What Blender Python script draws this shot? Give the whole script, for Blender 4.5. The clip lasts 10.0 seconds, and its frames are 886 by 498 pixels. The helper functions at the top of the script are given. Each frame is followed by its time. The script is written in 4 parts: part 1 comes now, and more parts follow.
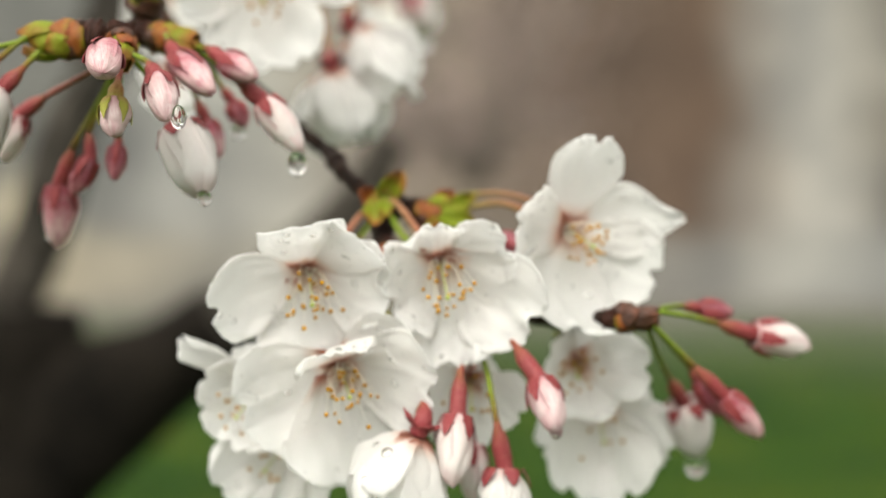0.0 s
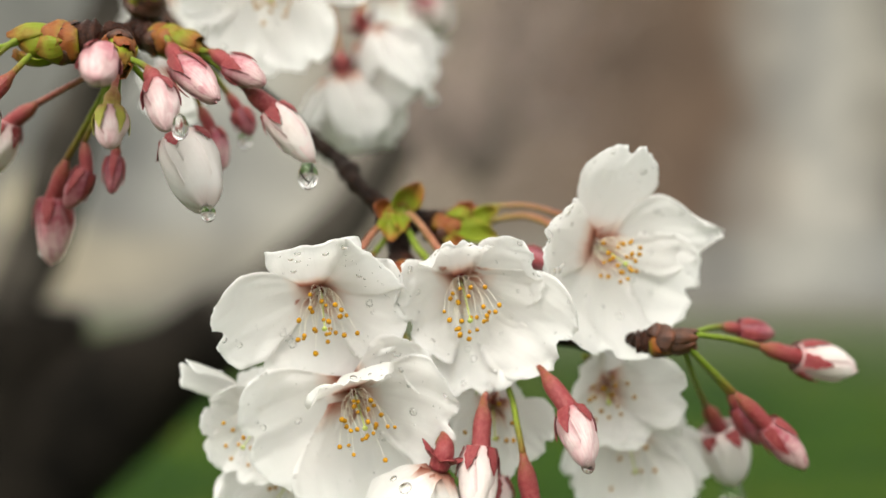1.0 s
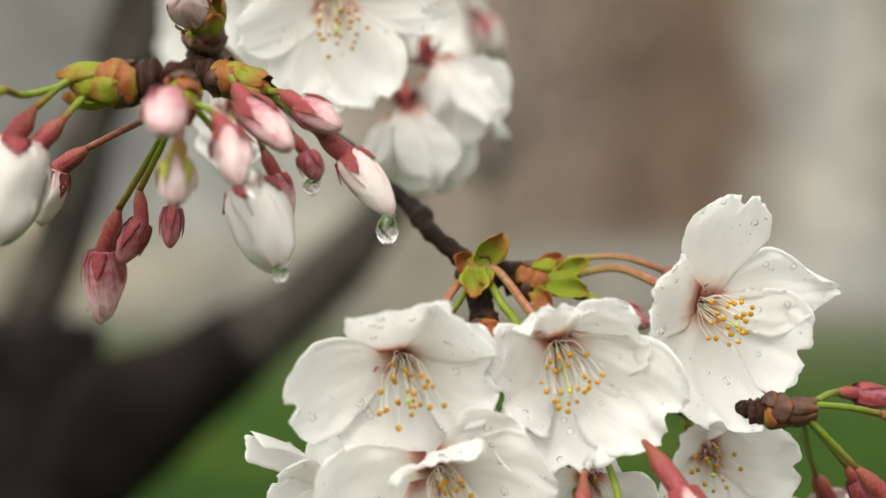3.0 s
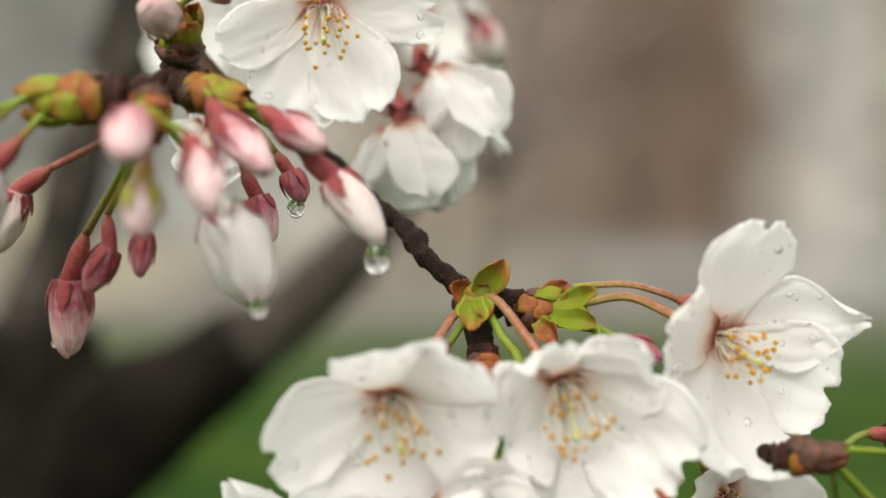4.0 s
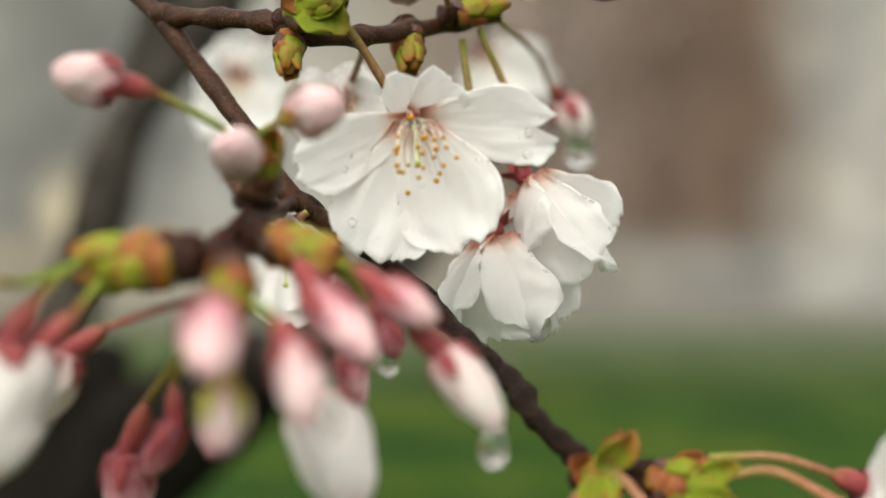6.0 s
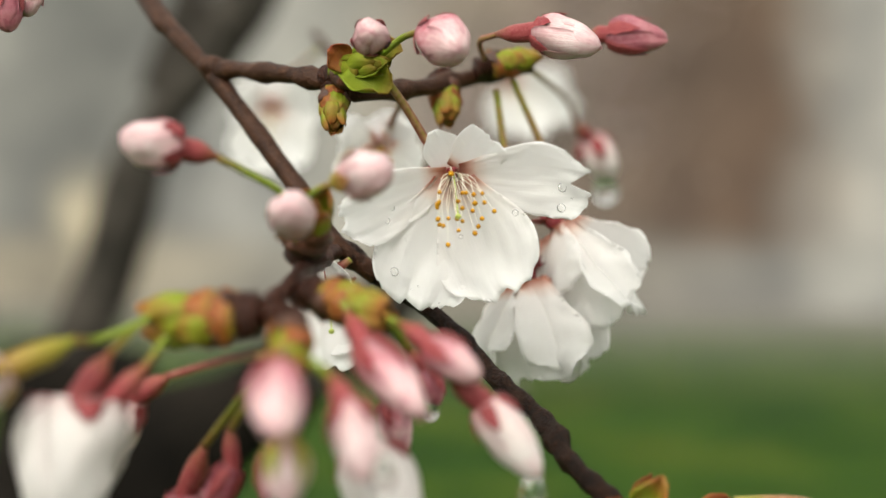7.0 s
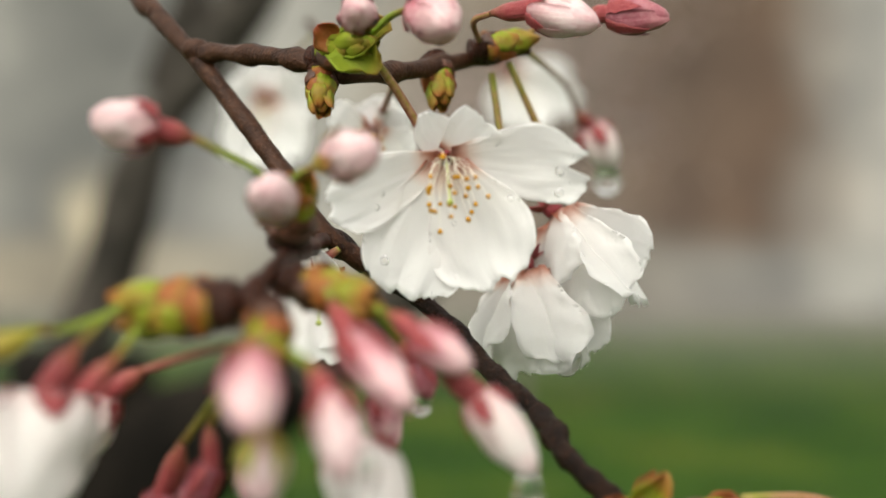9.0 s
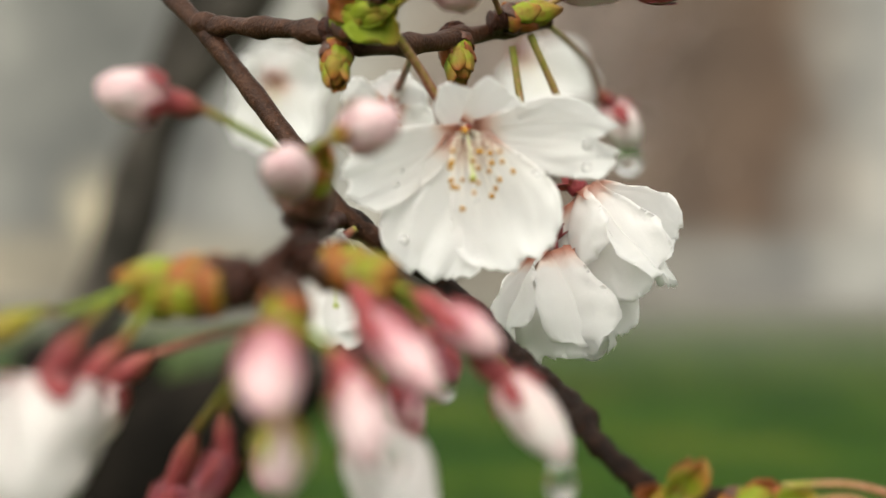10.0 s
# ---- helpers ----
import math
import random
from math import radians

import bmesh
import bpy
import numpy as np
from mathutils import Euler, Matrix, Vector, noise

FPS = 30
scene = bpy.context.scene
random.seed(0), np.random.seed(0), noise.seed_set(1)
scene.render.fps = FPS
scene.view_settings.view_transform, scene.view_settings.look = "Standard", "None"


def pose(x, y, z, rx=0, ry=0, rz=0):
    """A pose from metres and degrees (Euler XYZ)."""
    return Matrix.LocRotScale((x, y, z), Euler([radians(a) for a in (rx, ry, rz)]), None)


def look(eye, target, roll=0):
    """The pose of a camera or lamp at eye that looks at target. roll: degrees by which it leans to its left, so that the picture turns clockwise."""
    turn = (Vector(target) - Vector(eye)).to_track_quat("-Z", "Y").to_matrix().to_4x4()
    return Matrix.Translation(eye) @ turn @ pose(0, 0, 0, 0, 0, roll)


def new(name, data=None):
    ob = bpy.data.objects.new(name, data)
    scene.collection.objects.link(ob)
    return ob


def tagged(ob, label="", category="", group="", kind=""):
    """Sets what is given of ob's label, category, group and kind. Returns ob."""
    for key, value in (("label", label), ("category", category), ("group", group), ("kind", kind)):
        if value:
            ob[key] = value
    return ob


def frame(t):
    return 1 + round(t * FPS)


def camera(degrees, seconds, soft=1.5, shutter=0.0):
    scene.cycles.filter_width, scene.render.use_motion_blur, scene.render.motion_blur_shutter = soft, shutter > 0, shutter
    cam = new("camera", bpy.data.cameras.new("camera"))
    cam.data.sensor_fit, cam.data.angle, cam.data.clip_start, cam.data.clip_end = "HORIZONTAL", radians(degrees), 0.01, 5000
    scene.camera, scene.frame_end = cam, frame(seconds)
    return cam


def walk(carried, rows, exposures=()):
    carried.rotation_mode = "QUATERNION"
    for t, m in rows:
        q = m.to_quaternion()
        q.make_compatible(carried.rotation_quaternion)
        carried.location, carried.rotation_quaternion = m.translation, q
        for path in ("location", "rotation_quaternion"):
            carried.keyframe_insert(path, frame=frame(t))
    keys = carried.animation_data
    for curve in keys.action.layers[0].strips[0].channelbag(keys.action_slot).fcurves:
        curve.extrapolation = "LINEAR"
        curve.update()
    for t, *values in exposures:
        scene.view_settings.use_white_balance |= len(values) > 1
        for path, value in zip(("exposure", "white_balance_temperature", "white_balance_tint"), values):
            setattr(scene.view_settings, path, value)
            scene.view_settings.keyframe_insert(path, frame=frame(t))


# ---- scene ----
cam = camera(38.0, 10.0)
cam.data.dof.use_dof = True
cam.data.dof.focus_distance = 0.229
cam.data.dof.aperture_fstop = 7.2
EYE = 1.5
CM = 0.01
# seconds; right, ahead, up of the first eye in centimetres; yaw, pitch, roll in degrees
PATH = [
    (0, 0.000, 0.000, 0.000, 0.000, 0.000, 0.000),
    (0.5, -0.068, 1.065, 0.056, 0.153, 0.078, -0.050),
    (1, -0.329, 1.847, 0.394, 0.196, -0.108, 0.039),
    (1.5, -0.595, 2.389, 0.740, 0.250, 0.033, -0.014),
    (2, -1.054, 2.805, 0.966, 0.293, 0.142, -0.014),
    (2.5, -1.827, 3.428, 1.095, 0.517, 0.136, 0.051),
    (4, -1.690, 6.070, 1.853, 0.706, 0.096, 0.055),
    (4.5, -1.735, 7.232, 2.086, 0.949, -0.014, 0.001),
    (5, -1.845, 8.122, 3.135, 1.018, 0.005, -0.258),
    (5.5, -2.737, 9.099, 3.470, 1.335, -0.035, -0.119),
    (6, -3.142, 9.230, 4.390, 1.775, -0.011, -0.450),
    (7.5, -3.571, 7.696, 5.173, 2.580, 0.252, -0.657),
    (8, -3.552, 8.511, 4.985, 2.339, 0.198, -0.399),
    (8.5, -3.534, 8.716, 4.917, 2.420, 0.391, 0.007),
    (9, -3.318, 9.110, 4.924, 2.717, 0.236, -0.401),
    (9.5, -3.494, 9.410, 4.836, 2.660, 0.213, -0.039),
    (10, -3.617, 10.065, 4.709, 3.003, -0.115, -0.076),
]
walk(cam, [(t, pose(CM * x, CM * y, EYE + CM * z, 90 + pitch, roll, yaw)) for t, x, y, z, yaw, pitch, roll in PATH])

# ---- overcast daylight ----
world = bpy.data.worlds.new("overcast_sky")
scene.world = world
world.use_nodes = True
wt = world.node_tree
wt.nodes.clear()
sky = wt.nodes.new("ShaderNodeTexSky")
sky.sky_type = "NISHITA"
sky.sun_disc = False
sky.sun_elevation = radians(52)
sky.sun_rotation = radians(200)
sky.air_density, sky.dust_density = 1.0, 4.0
grey = wt.nodes.new("ShaderNodeHueSaturation")
grey.inputs["Saturation"].default_value = 0.06
bgn = wt.nodes.new("ShaderNodeBackground")
bgn.inputs["Strength"].default_value = 0.265
wout = wt.nodes.new("ShaderNodeOutputWorld")
wt.links.new(sky.outputs[0], grey.inputs["Color"])
haze = wt.nodes.new("ShaderNodeMix")
haze.data_type, haze.blend_type = "RGBA", "MULTIPLY"
haze.inputs[0].default_value, haze.inputs[7].default_value = 1.0, (1.0, 0.982, 0.905, 1)
wt.links.new(grey.outputs[0], haze.inputs[6])
wt.links.new(haze.outputs[2], bgn.inputs["Color"])
wt.links.new(bgn.outputs[0], wout.inputs["Surface"])

sun_data = bpy.data.lights.new("sun", "SUN")
sun_data.energy = 0.3
sun_data.angle = radians(40)
sun_data.color = (1.0, 0.94, 0.85)
sun = new("sun", sun_data)
sun.matrix_world = look((-2.5, -6, 8), (0, 0, 1.5))
scene.view_settings.exposure = 0.585


# ---- materials ----
def node_material(name):
    m = bpy.data.materials.new(name)
    m.use_nodes = True
    nt = m.node_tree
    return m, nt, nt.nodes["Principled BSDF"], nt.nodes["Material Output"]


def noise_node(nt, scale, detail=4.0, coord=None, rough=0.55):
    n = nt.nodes.new("ShaderNodeTexNoise")
    n.inputs["Scale"].default_value = scale
    n.inputs["Detail"].default_value = detail
    n.inputs["Roughness"].default_value = rough
    if coord:
        nt.links.new(coord, n.inputs["Vector"])
    return n


def ramp_node(nt, fac, stops):
    r = nt.nodes.new("ShaderNodeValToRGB")
    while len(r.color_ramp.elements) < len(stops):
        r.color_ramp.elements.new(0.5)
    for e, (p, c) in zip(r.color_ramp.elements, stops):
        e.position, e.color = p, (*c, 1)
    nt.links.new(fac, r.inputs[0])
    return r


def mix_colour(nt, fac, a, b, blend="MIX"):
    n = nt.nodes.new("ShaderNodeMix")
    n.data_type, n.blend_type = "RGBA", blend
    for socket, v in ((n.inputs[0], fac), (n.inputs[6], a), (n.inputs[7], b)):
        if isinstance(v, (int, float)):
            socket.default_value = v
        elif isinstance(v, tuple):
            socket.default_value = (*v, 1)
        else:
            nt.links.new(v, socket)
    return n.outputs[2]


def maths(nt, op, a, b=0.0):
    n = nt.nodes.new("ShaderNodeMath")
    n.operation = op
    for s, v in zip(n.inputs, (a, b)):
        if isinstance(v, (int, float)):
            s.default_value = v
        else:
            nt.links.new(v, s)
    return n.outputs[0]


def bump(nt, height, strength, distance, bsdf):
    b = nt.nodes.new("ShaderNodeBump")
    b.inputs["Strength"].default_value = strength
    b.inputs["Distance"].default_value = distance
    nt.links.new(height, b.inputs["Height"])
    nt.links.new(b.outputs[0], bsdf.inputs["Normal"])
    return b


def uv_axes(nt):
    u = nt.nodes.new("ShaderNodeUVMap")
    u.uv_map = "UVMap"
    s = nt.nodes.new("ShaderNodeSeparateXYZ")
    nt.links.new(u.outputs[0], s.inputs[0])
    return u.outputs[0], s.outputs[0], s.outputs[1]


def leafy(name, stops, vein=0.05, translucent=0.35, rough=0.5, spot=(0.8, 0.78, 0.72), mottling=0.12, patch=None, relief=0.0003, rim=None, gloss=0.22, grit=420.0, streak=None):
    """A thin living sheet: colour along its length, fine veins and creases, light that shines through."""
    m, nt, bsdf, out = node_material(name)
    uv, across, along = uv_axes(nt)
    geo = nt.nodes.new("ShaderNodeTexCoord")
    soft = noise_node(nt, 160.0, 3.0, geo.outputs["Object"])
    wobble = maths(nt, "MULTIPLY_ADD", soft.outputs["Fac"], 0.18)
    wobble.node.inputs[2].default_value = -0.09
    base = ramp_node(nt, maths(nt, "ADD", along, wobble), stops).outputs[0]
    if patch:
        grown = noise_node(nt, grit * 0.9, 4.0, geo.outputs["Object"], 0.6)
        where = ramp_node(nt, grown.outputs["Fac"], [(0.46, (0, 0, 0)), (0.60, (1, 1, 1))]).outputs[0]
        base = mix_colour(nt, maths(nt, "MULTIPLY", where, 0.75), base, patch)
    if rim:
        off = maths(nt, "ABSOLUTE", maths(nt, "SUBTRACT", across, 0.5))
        near = ramp_node(nt, off, [(0.28, (0, 0, 0)), (0.5, (1, 1, 1))]).outputs[0]
        base = mix_colour(nt, maths(nt, "MULTIPLY", near, 0.7), base, rim)
    stretch = nt.nodes.new("ShaderNodeMapping")
    stretch.inputs["Scale"].default_value = (26.0, 3.0, 1.0)
    nt.links.new(uv, stretch.inputs["Vector"])
    ribs = noise_node(nt, 1.0, 3.0, stretch.outputs[0], 0.6)
    if streak:
        line = ramp_node(nt, ribs.outputs["Fac"], [(0.47, (0, 0, 0)), (0.66, (1, 1, 1))]).outputs[0]
        base = mix_colour(nt, maths(nt, "MULTIPLY", line, 0.6), base, streak)
    blotch = noise_node(nt, grit, 4.0, geo.outputs["Object"])
    speckle = ramp_node(nt, blotch.outputs["Fac"], [(0.38, (0, 0, 0)), (0.68, (1, 1, 1))]).outputs[0]
    tint = mix_colour(nt, maths(nt, "MULTIPLY", speckle, mottling), base, spot)
    tint = mix_colour(nt, maths(nt, "MULTIPLY", ribs.outputs["Fac"], vein), tint, spot, "MULTIPLY")
    nt.links.new(tint, bsdf.inputs["Base Color"])
    bsdf.inputs["Roughness"].default_value = rough
    bsdf.inputs["Specular IOR Level"].default_value = gloss
    bump(nt, maths(nt, "ADD", ribs.outputs["Fac"], maths(nt, "MULTIPLY", blotch.outputs["Fac"], 0.6)), 0.35, relief, bsdf)
    glow = nt.nodes.new("ShaderNodeBsdfTranslucent")
    nt.links.new(tint, glow.inputs["Color"])
    mix = nt.nodes.new("ShaderNodeMixShader")
    mix.inputs[0].default_value = translucent
    nt.links.new(bsdf.outputs[0], mix.inputs[1])
    nt.links.new(glow.outputs[0], mix.inputs[2])
    nt.links.new(mix.outputs[0], out.inputs["Surface"])
    return m


def barky(name, dark, light, scale, rough=0.55, relief=0.0006, patch=None, wet=0.10):
    m, nt, bsdf, out = node_material(name)
    geo = nt.nodes.new("ShaderNodeTexCoord")
    big = noise_node(nt, scale, 5.0, geo.outputs["Object"], 0.65)
    fine = noise_node(nt, scale * 7, 4.0, geo.outputs["Object"])
    col = ramp_node(nt, big.outputs["Fac"], [(0.32, dark), (0.52, tuple((a + b) / 2 for a, b in zip(dark, light))), (0.72, light)]).outputs[0]
    if patch:
        spots = ramp_node(nt, fine.outputs["Fac"], [(0.56, (0, 0, 0)), (0.66, (1, 1, 1))]).outputs[0]
        col = mix_colour(nt, maths(nt, "MULTIPLY", spots, 0.6), col, patch)
    nt.links.new(col, bsdf.inputs["Base Color"])
    bsdf.inputs["Roughness"].default_value = rough
    bsdf.inputs["Specular IOR Level"].default_value = wet
    bump(nt, maths(nt, "ADD", big.outputs["Fac"], maths(nt, "MULTIPLY", fine.outputs["Fac"], 0.5)), 0.8, relief, bsdf)
    return m


PETAL = leafy("petal_white", [(0.0, (0.42, 0.13, 0.08)), (0.055, (0.63, 0.36, 0.27)), (0.13, (0.86, 0.77, 0.72)), (0.22, (0.905, 0.89, 0.878)), (1.0, (0.922, 0.917, 0.915))], vein=0.08, translucent=0.71, relief=0.0006, spot=(0.86, 0.85, 0.83), gloss=0.3, rough=0.4)
PETAL_THICK = leafy("petal_white_folded", [(0.02, (0.70, 0.50, 0.46)), (0.25, (0.69, 0.66, 0.64)), (1.0, (0.73, 0.72, 0.71))], vein=0.12, translucent=0.4, relief=0.0008)
BUD_ROSE = leafy("bud_petal_rose", [(0.0, (0.46, 0.13, 0.15)), (0.25, (0.68, 0.44, 0.44)), (0.6, (0.80, 0.68, 0.67)), (1.0, (0.70, 0.47, 0.49))], vein=0.18, translucent=0.40, mottling=0.3, spot=(0.87, 0.80, 0.78), rim=(0.64, 0.36, 0.39), relief=0.0009, grit=800.0, gloss=0.3, rough=0.34, streak=(0.60, 0.30, 0.34))
BUD_PINK = leafy("bud_petal_pink", [(0.0, (0.28, 0.040, 0.055)), (0.34, (0.46, 0.12, 0.16)), (0.60, (0.70, 0.44, 0.46)), (0.88, (0.76, 0.57, 0.57)), (1.0, (0.58, 0.31, 0.34))], vein=0.25, translucent=0.32, spot=(0.80, 0.66, 0.64), mottling=0.4, rim=(0.36, 0.09, 0.13), relief=0.0010, grit=600.0, gloss=0.26, rough=0.34, streak=(0.40, 0.10, 0.14))
BUD_WHITE = leafy("bud_petal_white", [(0.0, (0.80, 0.68, 0.66)), (0.2, (0.85, 0.82, 0.80)), (0.8, (0.87, 0.85, 0.84)), (1.0, (0.82, 0.72, 0.71))], vein=0.08, translucent=0.6, mottling=0.2, spot=(0.84, 0.81, 0.79), rim=(0.86, 0.81, 0.80), relief=0.0006, grit=900.0, gloss=0.3, rough=0.36)
BUD_PALE = leafy("bud_petal_pale", [(0.0, (0.62, 0.37, 0.36)), (0.30, (0.78, 0.68, 0.655)), (0.75, (0.83, 0.77, 0.75)), (1.0, (0.74, 0.56, 0.56))], vein=0.15, translucent=0.38, mottling=0.25, spot=(0.90, 0.85, 0.83), rim=(0.78, 0.56, 0.57), relief=0.0008, grit=900.0, gloss=0.3, rough=0.36)
BUD_DARK = leafy("bud_petal_crimson", [(0.0, (0.17, 0.024, 0.042)), (0.5, (0.27, 0.060, 0.085)), (1.0, (0.37, 0.14, 0.155))], vein=0.10, translucent=0.16, spot=(0.50, 0.26, 0.27), mottling=0.3, rim=(0.150, 0.020, 0.036), relief=0.0009, grit=900.0, gloss=0.40, rough=0.32)
CALYX = leafy("calyx_red", [(0.0, (0.190, 0.080, 0.024)), (0.35, (0.215, 0.036, 0.040)), (1.0, (0.205, 0.026, 0.036))], vein=0.25, translucent=0.08, rough=0.32, spot=(0.40, 0.15, 0.13), mottling=0.3, patch=(0.230, 0.040, 0.044), relief=0.0008, grit=1500.0, gloss=0.16)
CALYX_LEAF = leafy("calyx_yellow_green", [(0.0, (0.230, 0.080, 0.045)), (0.42, (0.240, 0.130, 0.040)), (0.62, (0.250, 0.260, 0.035)), (1.0, (0.300, 0.290, 0.060))], vein=0.2, translucent=0.12, rough=0.36, spot=(0.40, 0.34, 0.10), mottling=0.4, grit=1500.0, gloss=0.14)
CALYX_GREEN = leafy("calyx_olive", [(0.0, (0.190, 0.215, 0.018)), (0.5, (0.215, 0.140, 0.024)), (1.0, (0.210, 0.045, 0.028))], vein=0.2, translucent=0.08, rough=0.36, spot=(0.34, 0.25, 0.06), mottling=0.5, grit=1500.0, gloss=0.14)
STALK_GREEN = leafy("stalk_green", [(0.0, (0.140, 0.225, 0.016)), (0.60, (0.145, 0.190, 0.018)), (1.0, (0.170, 0.065, 0.022))], vein=0.15, translucent=0.08, rough=0.38, spot=(0.28, 0.31, 0.07), mottling=0.3, grit=800.0, gloss=0.12)
STALK_RED = leafy("stalk_red", [(0.0, (0.180, 0.235, 0.020)), (0.22, (0.200, 0.100, 0.040)), (0.6, (0.220, 0.062, 0.044)), (1.0, (0.210, 0.040, 0.036))], vein=0.15, translucent=0.08, rough=0.36, spot=(0.42, 0.22, 0.15), mottling=0.5, rim=(0.230, 0.230, 0.040), grit=900.0, gloss=0.14)
SCALE_GREEN = leafy("bud_scale_green", [(0.0, (0.175, 0.250, 0.012)), (0.58, (0.220, 0.250, 0.016)), (0.80, (0.290, 0.140, 0.024)), (1.0, (0.270, 0.060, 0.020))], vein=0.2, translucent=0.25, spot=(0.38, 0.34, 0.07), mottling=0.3, patch=(0.220, 0.100, 0.016), relief=0.001, grit=420.0, gloss=0.16, rough=0.34)
SCALE_LIME = leafy("bract_lime", [(0.0, (0.180, 0.245, 0.014)), (0.65, (0.220, 0.260, 0.020)), (1.0, (0.270, 0.170, 0.028))], vein=0.2, translucent=0.4, spot=(0.34, 0.38, 0.06), mottling=0.3, relief=0.0008, grit=500.0, gloss=0.1, rough=0.4)
SCALE_RUST = leafy("bud_scale_rust", [(0.0, (0.200, 0.210, 0.014)), (0.32, (0.260, 0.092, 0.018)), (1.0, (0.220, 0.040, 0.018))], vein=0.2, translucent=0.18, spot=(0.36, 0.18, 0.06), mottling=0.35, patch=(0.160, 0.040, 0.016), relief=0.0008, grit=480.0, gloss=0.16, rough=0.34)
SCALE_BROWN = leafy("bud_scale_brown", [(0.0, (0.030, 0.012, 0.008)), (0.6, (0.070, 0.024, 0.013)), (1.0, (0.150, 0.046, 0.020))], vein=0.4, translucent=0.02, spot=(0.20, 0.10, 0.05), mottling=0.2, patch=(0.02, 0.01, 0.008), relief=0.001, grit=800.0, gloss=0.35)
FILAMENT = leafy("filament_cream", [(0.0, (0.90, 0.84, 0.72)), (1.0, (0.95, 0.94, 0.90))], vein=0.0, translucent=0.7)
STYLE = leafy("style_green", [(0.0, (0.55, 0.60, 0.22)), (1.0, (0.48, 0.56, 0.10))], vein=0.0, translucent=0.25)
HAIR = leafy("hair_pale", [(0.0, (0.30, 0.22, 0.14)), (1.0, (0.42, 0.36, 0.28))], vein=0.0, translucent=0.4)
ANTHER = barky("anther_ochre", (0.33, 0.145, 0.005), (0.48, 0.25, 0.012), 900.0, 0.7, 0.0002)
BARK = barky("twig_bark", (0.004, 0.0025, 0.002), (0.020, 0.009, 0.005), 260.0, 0.40, 0.0018, (0.050, 0.019, 0.009), wet=0.10)
SPUR = barky("spur_bark", (0.008, 0.003, 0.002), (0.046, 0.014, 0.007), 420.0, 0.32, 0.0009, (0.095, 0.030, 0.012))
SPUR.node_tree.nodes["Principled BSDF"].inputs["Specular IOR Level"].default_value = 0.14
BARK_RED = barky("young_bark", (0.016, 0.007, 0.004), (0.055, 0.024, 0.013), 220.0, 0.40, 0.0008, (0.085, 0.040, 0.022), wet=0.10)


def water_material():
    m, nt, bsdf, out = node_material("rain_water")
    bsdf.inputs["Base Color"].default_value = (1, 1, 1, 1)
    bsdf.inputs["Roughness"].default_value = 0.0
    bsdf.inputs["IOR"].default_value = 1.333
    bsdf.inputs["Transmission Weight"].default_value = 1.0
    return m


WATER = water_material()


# ---- building helpers ----
def W(p):
    return Vector((p[0] * CM, p[1] * CM, EYE + p[2] * CM))


def thing(name, at, label, category, group=""):
    ob = new(name)
    ob.empty_display_size = 0.005
    ob.location = W(at)
    return tagged(ob, label, category, group)


def origin(ob):
    while ob.parent:
        ob = ob.parent
    return ob.location


def part(name, geometry, material, parent, label="", smooth=True):
    """geometry: vertices in centimetres round the first eye, faces, and a texture place for each vertex."""
    verts, faces, uvs = geometry
    o = origin(parent) if parent else Vector((0, 0, 0))
    me = bpy.data.meshes.new(name)
    me.from_pydata([W(v) - o for v in verts], [], faces)
    layer = me.uv_layers.new(name="UVMap")
    for loop in me.loops:
        layer.data[loop.index].uv = uvs[loop.vertex_index]
    if smooth:
        me.polygons.foreach_set("use_smooth", [True] * len(me.polygons))
    me.materials.append(material)
    ob = new(name, me)
    ob.parent = parent
    if label:
        tagged(ob, label)
    return ob


def joined(*some):
    verts, faces, uvs = [], [], []
    for v, f, u in some:
        n = len(verts)
        verts += v
        uvs += u
        faces += [tuple(i + n for i in q) for q in f]
    return verts, faces, uvs


def glide(points, n):
    """n + 1 places on a smooth line through the points."""
    p = [Vector(q) for q in points]
    p = [p[0] * 2 - p[1]] + p + [p[-1] * 2 - p[-2]]
    out = []
    for k in range(n + 1):
        s = k / n * (len(p) - 3)
        i = min(int(s), len(p) - 4)
        t = s - i
        a, b, c, d = p[i : i + 4]
        out.append(0.5 * (2 * b + (c - a) * t + (2 * a - 5 * b + 4 * c - d) * t * t + (3 * b - a - 3 * c + d) * t ** 3))
    return out


def frame_of(d):
    d = Vector(d).normalized()
    side = d.cross(Vector((0, 0, 1)) if abs(d.z) < 0.9 else Vector((1, 0, 0))).normalized()
    return d, side, side.cross(d)


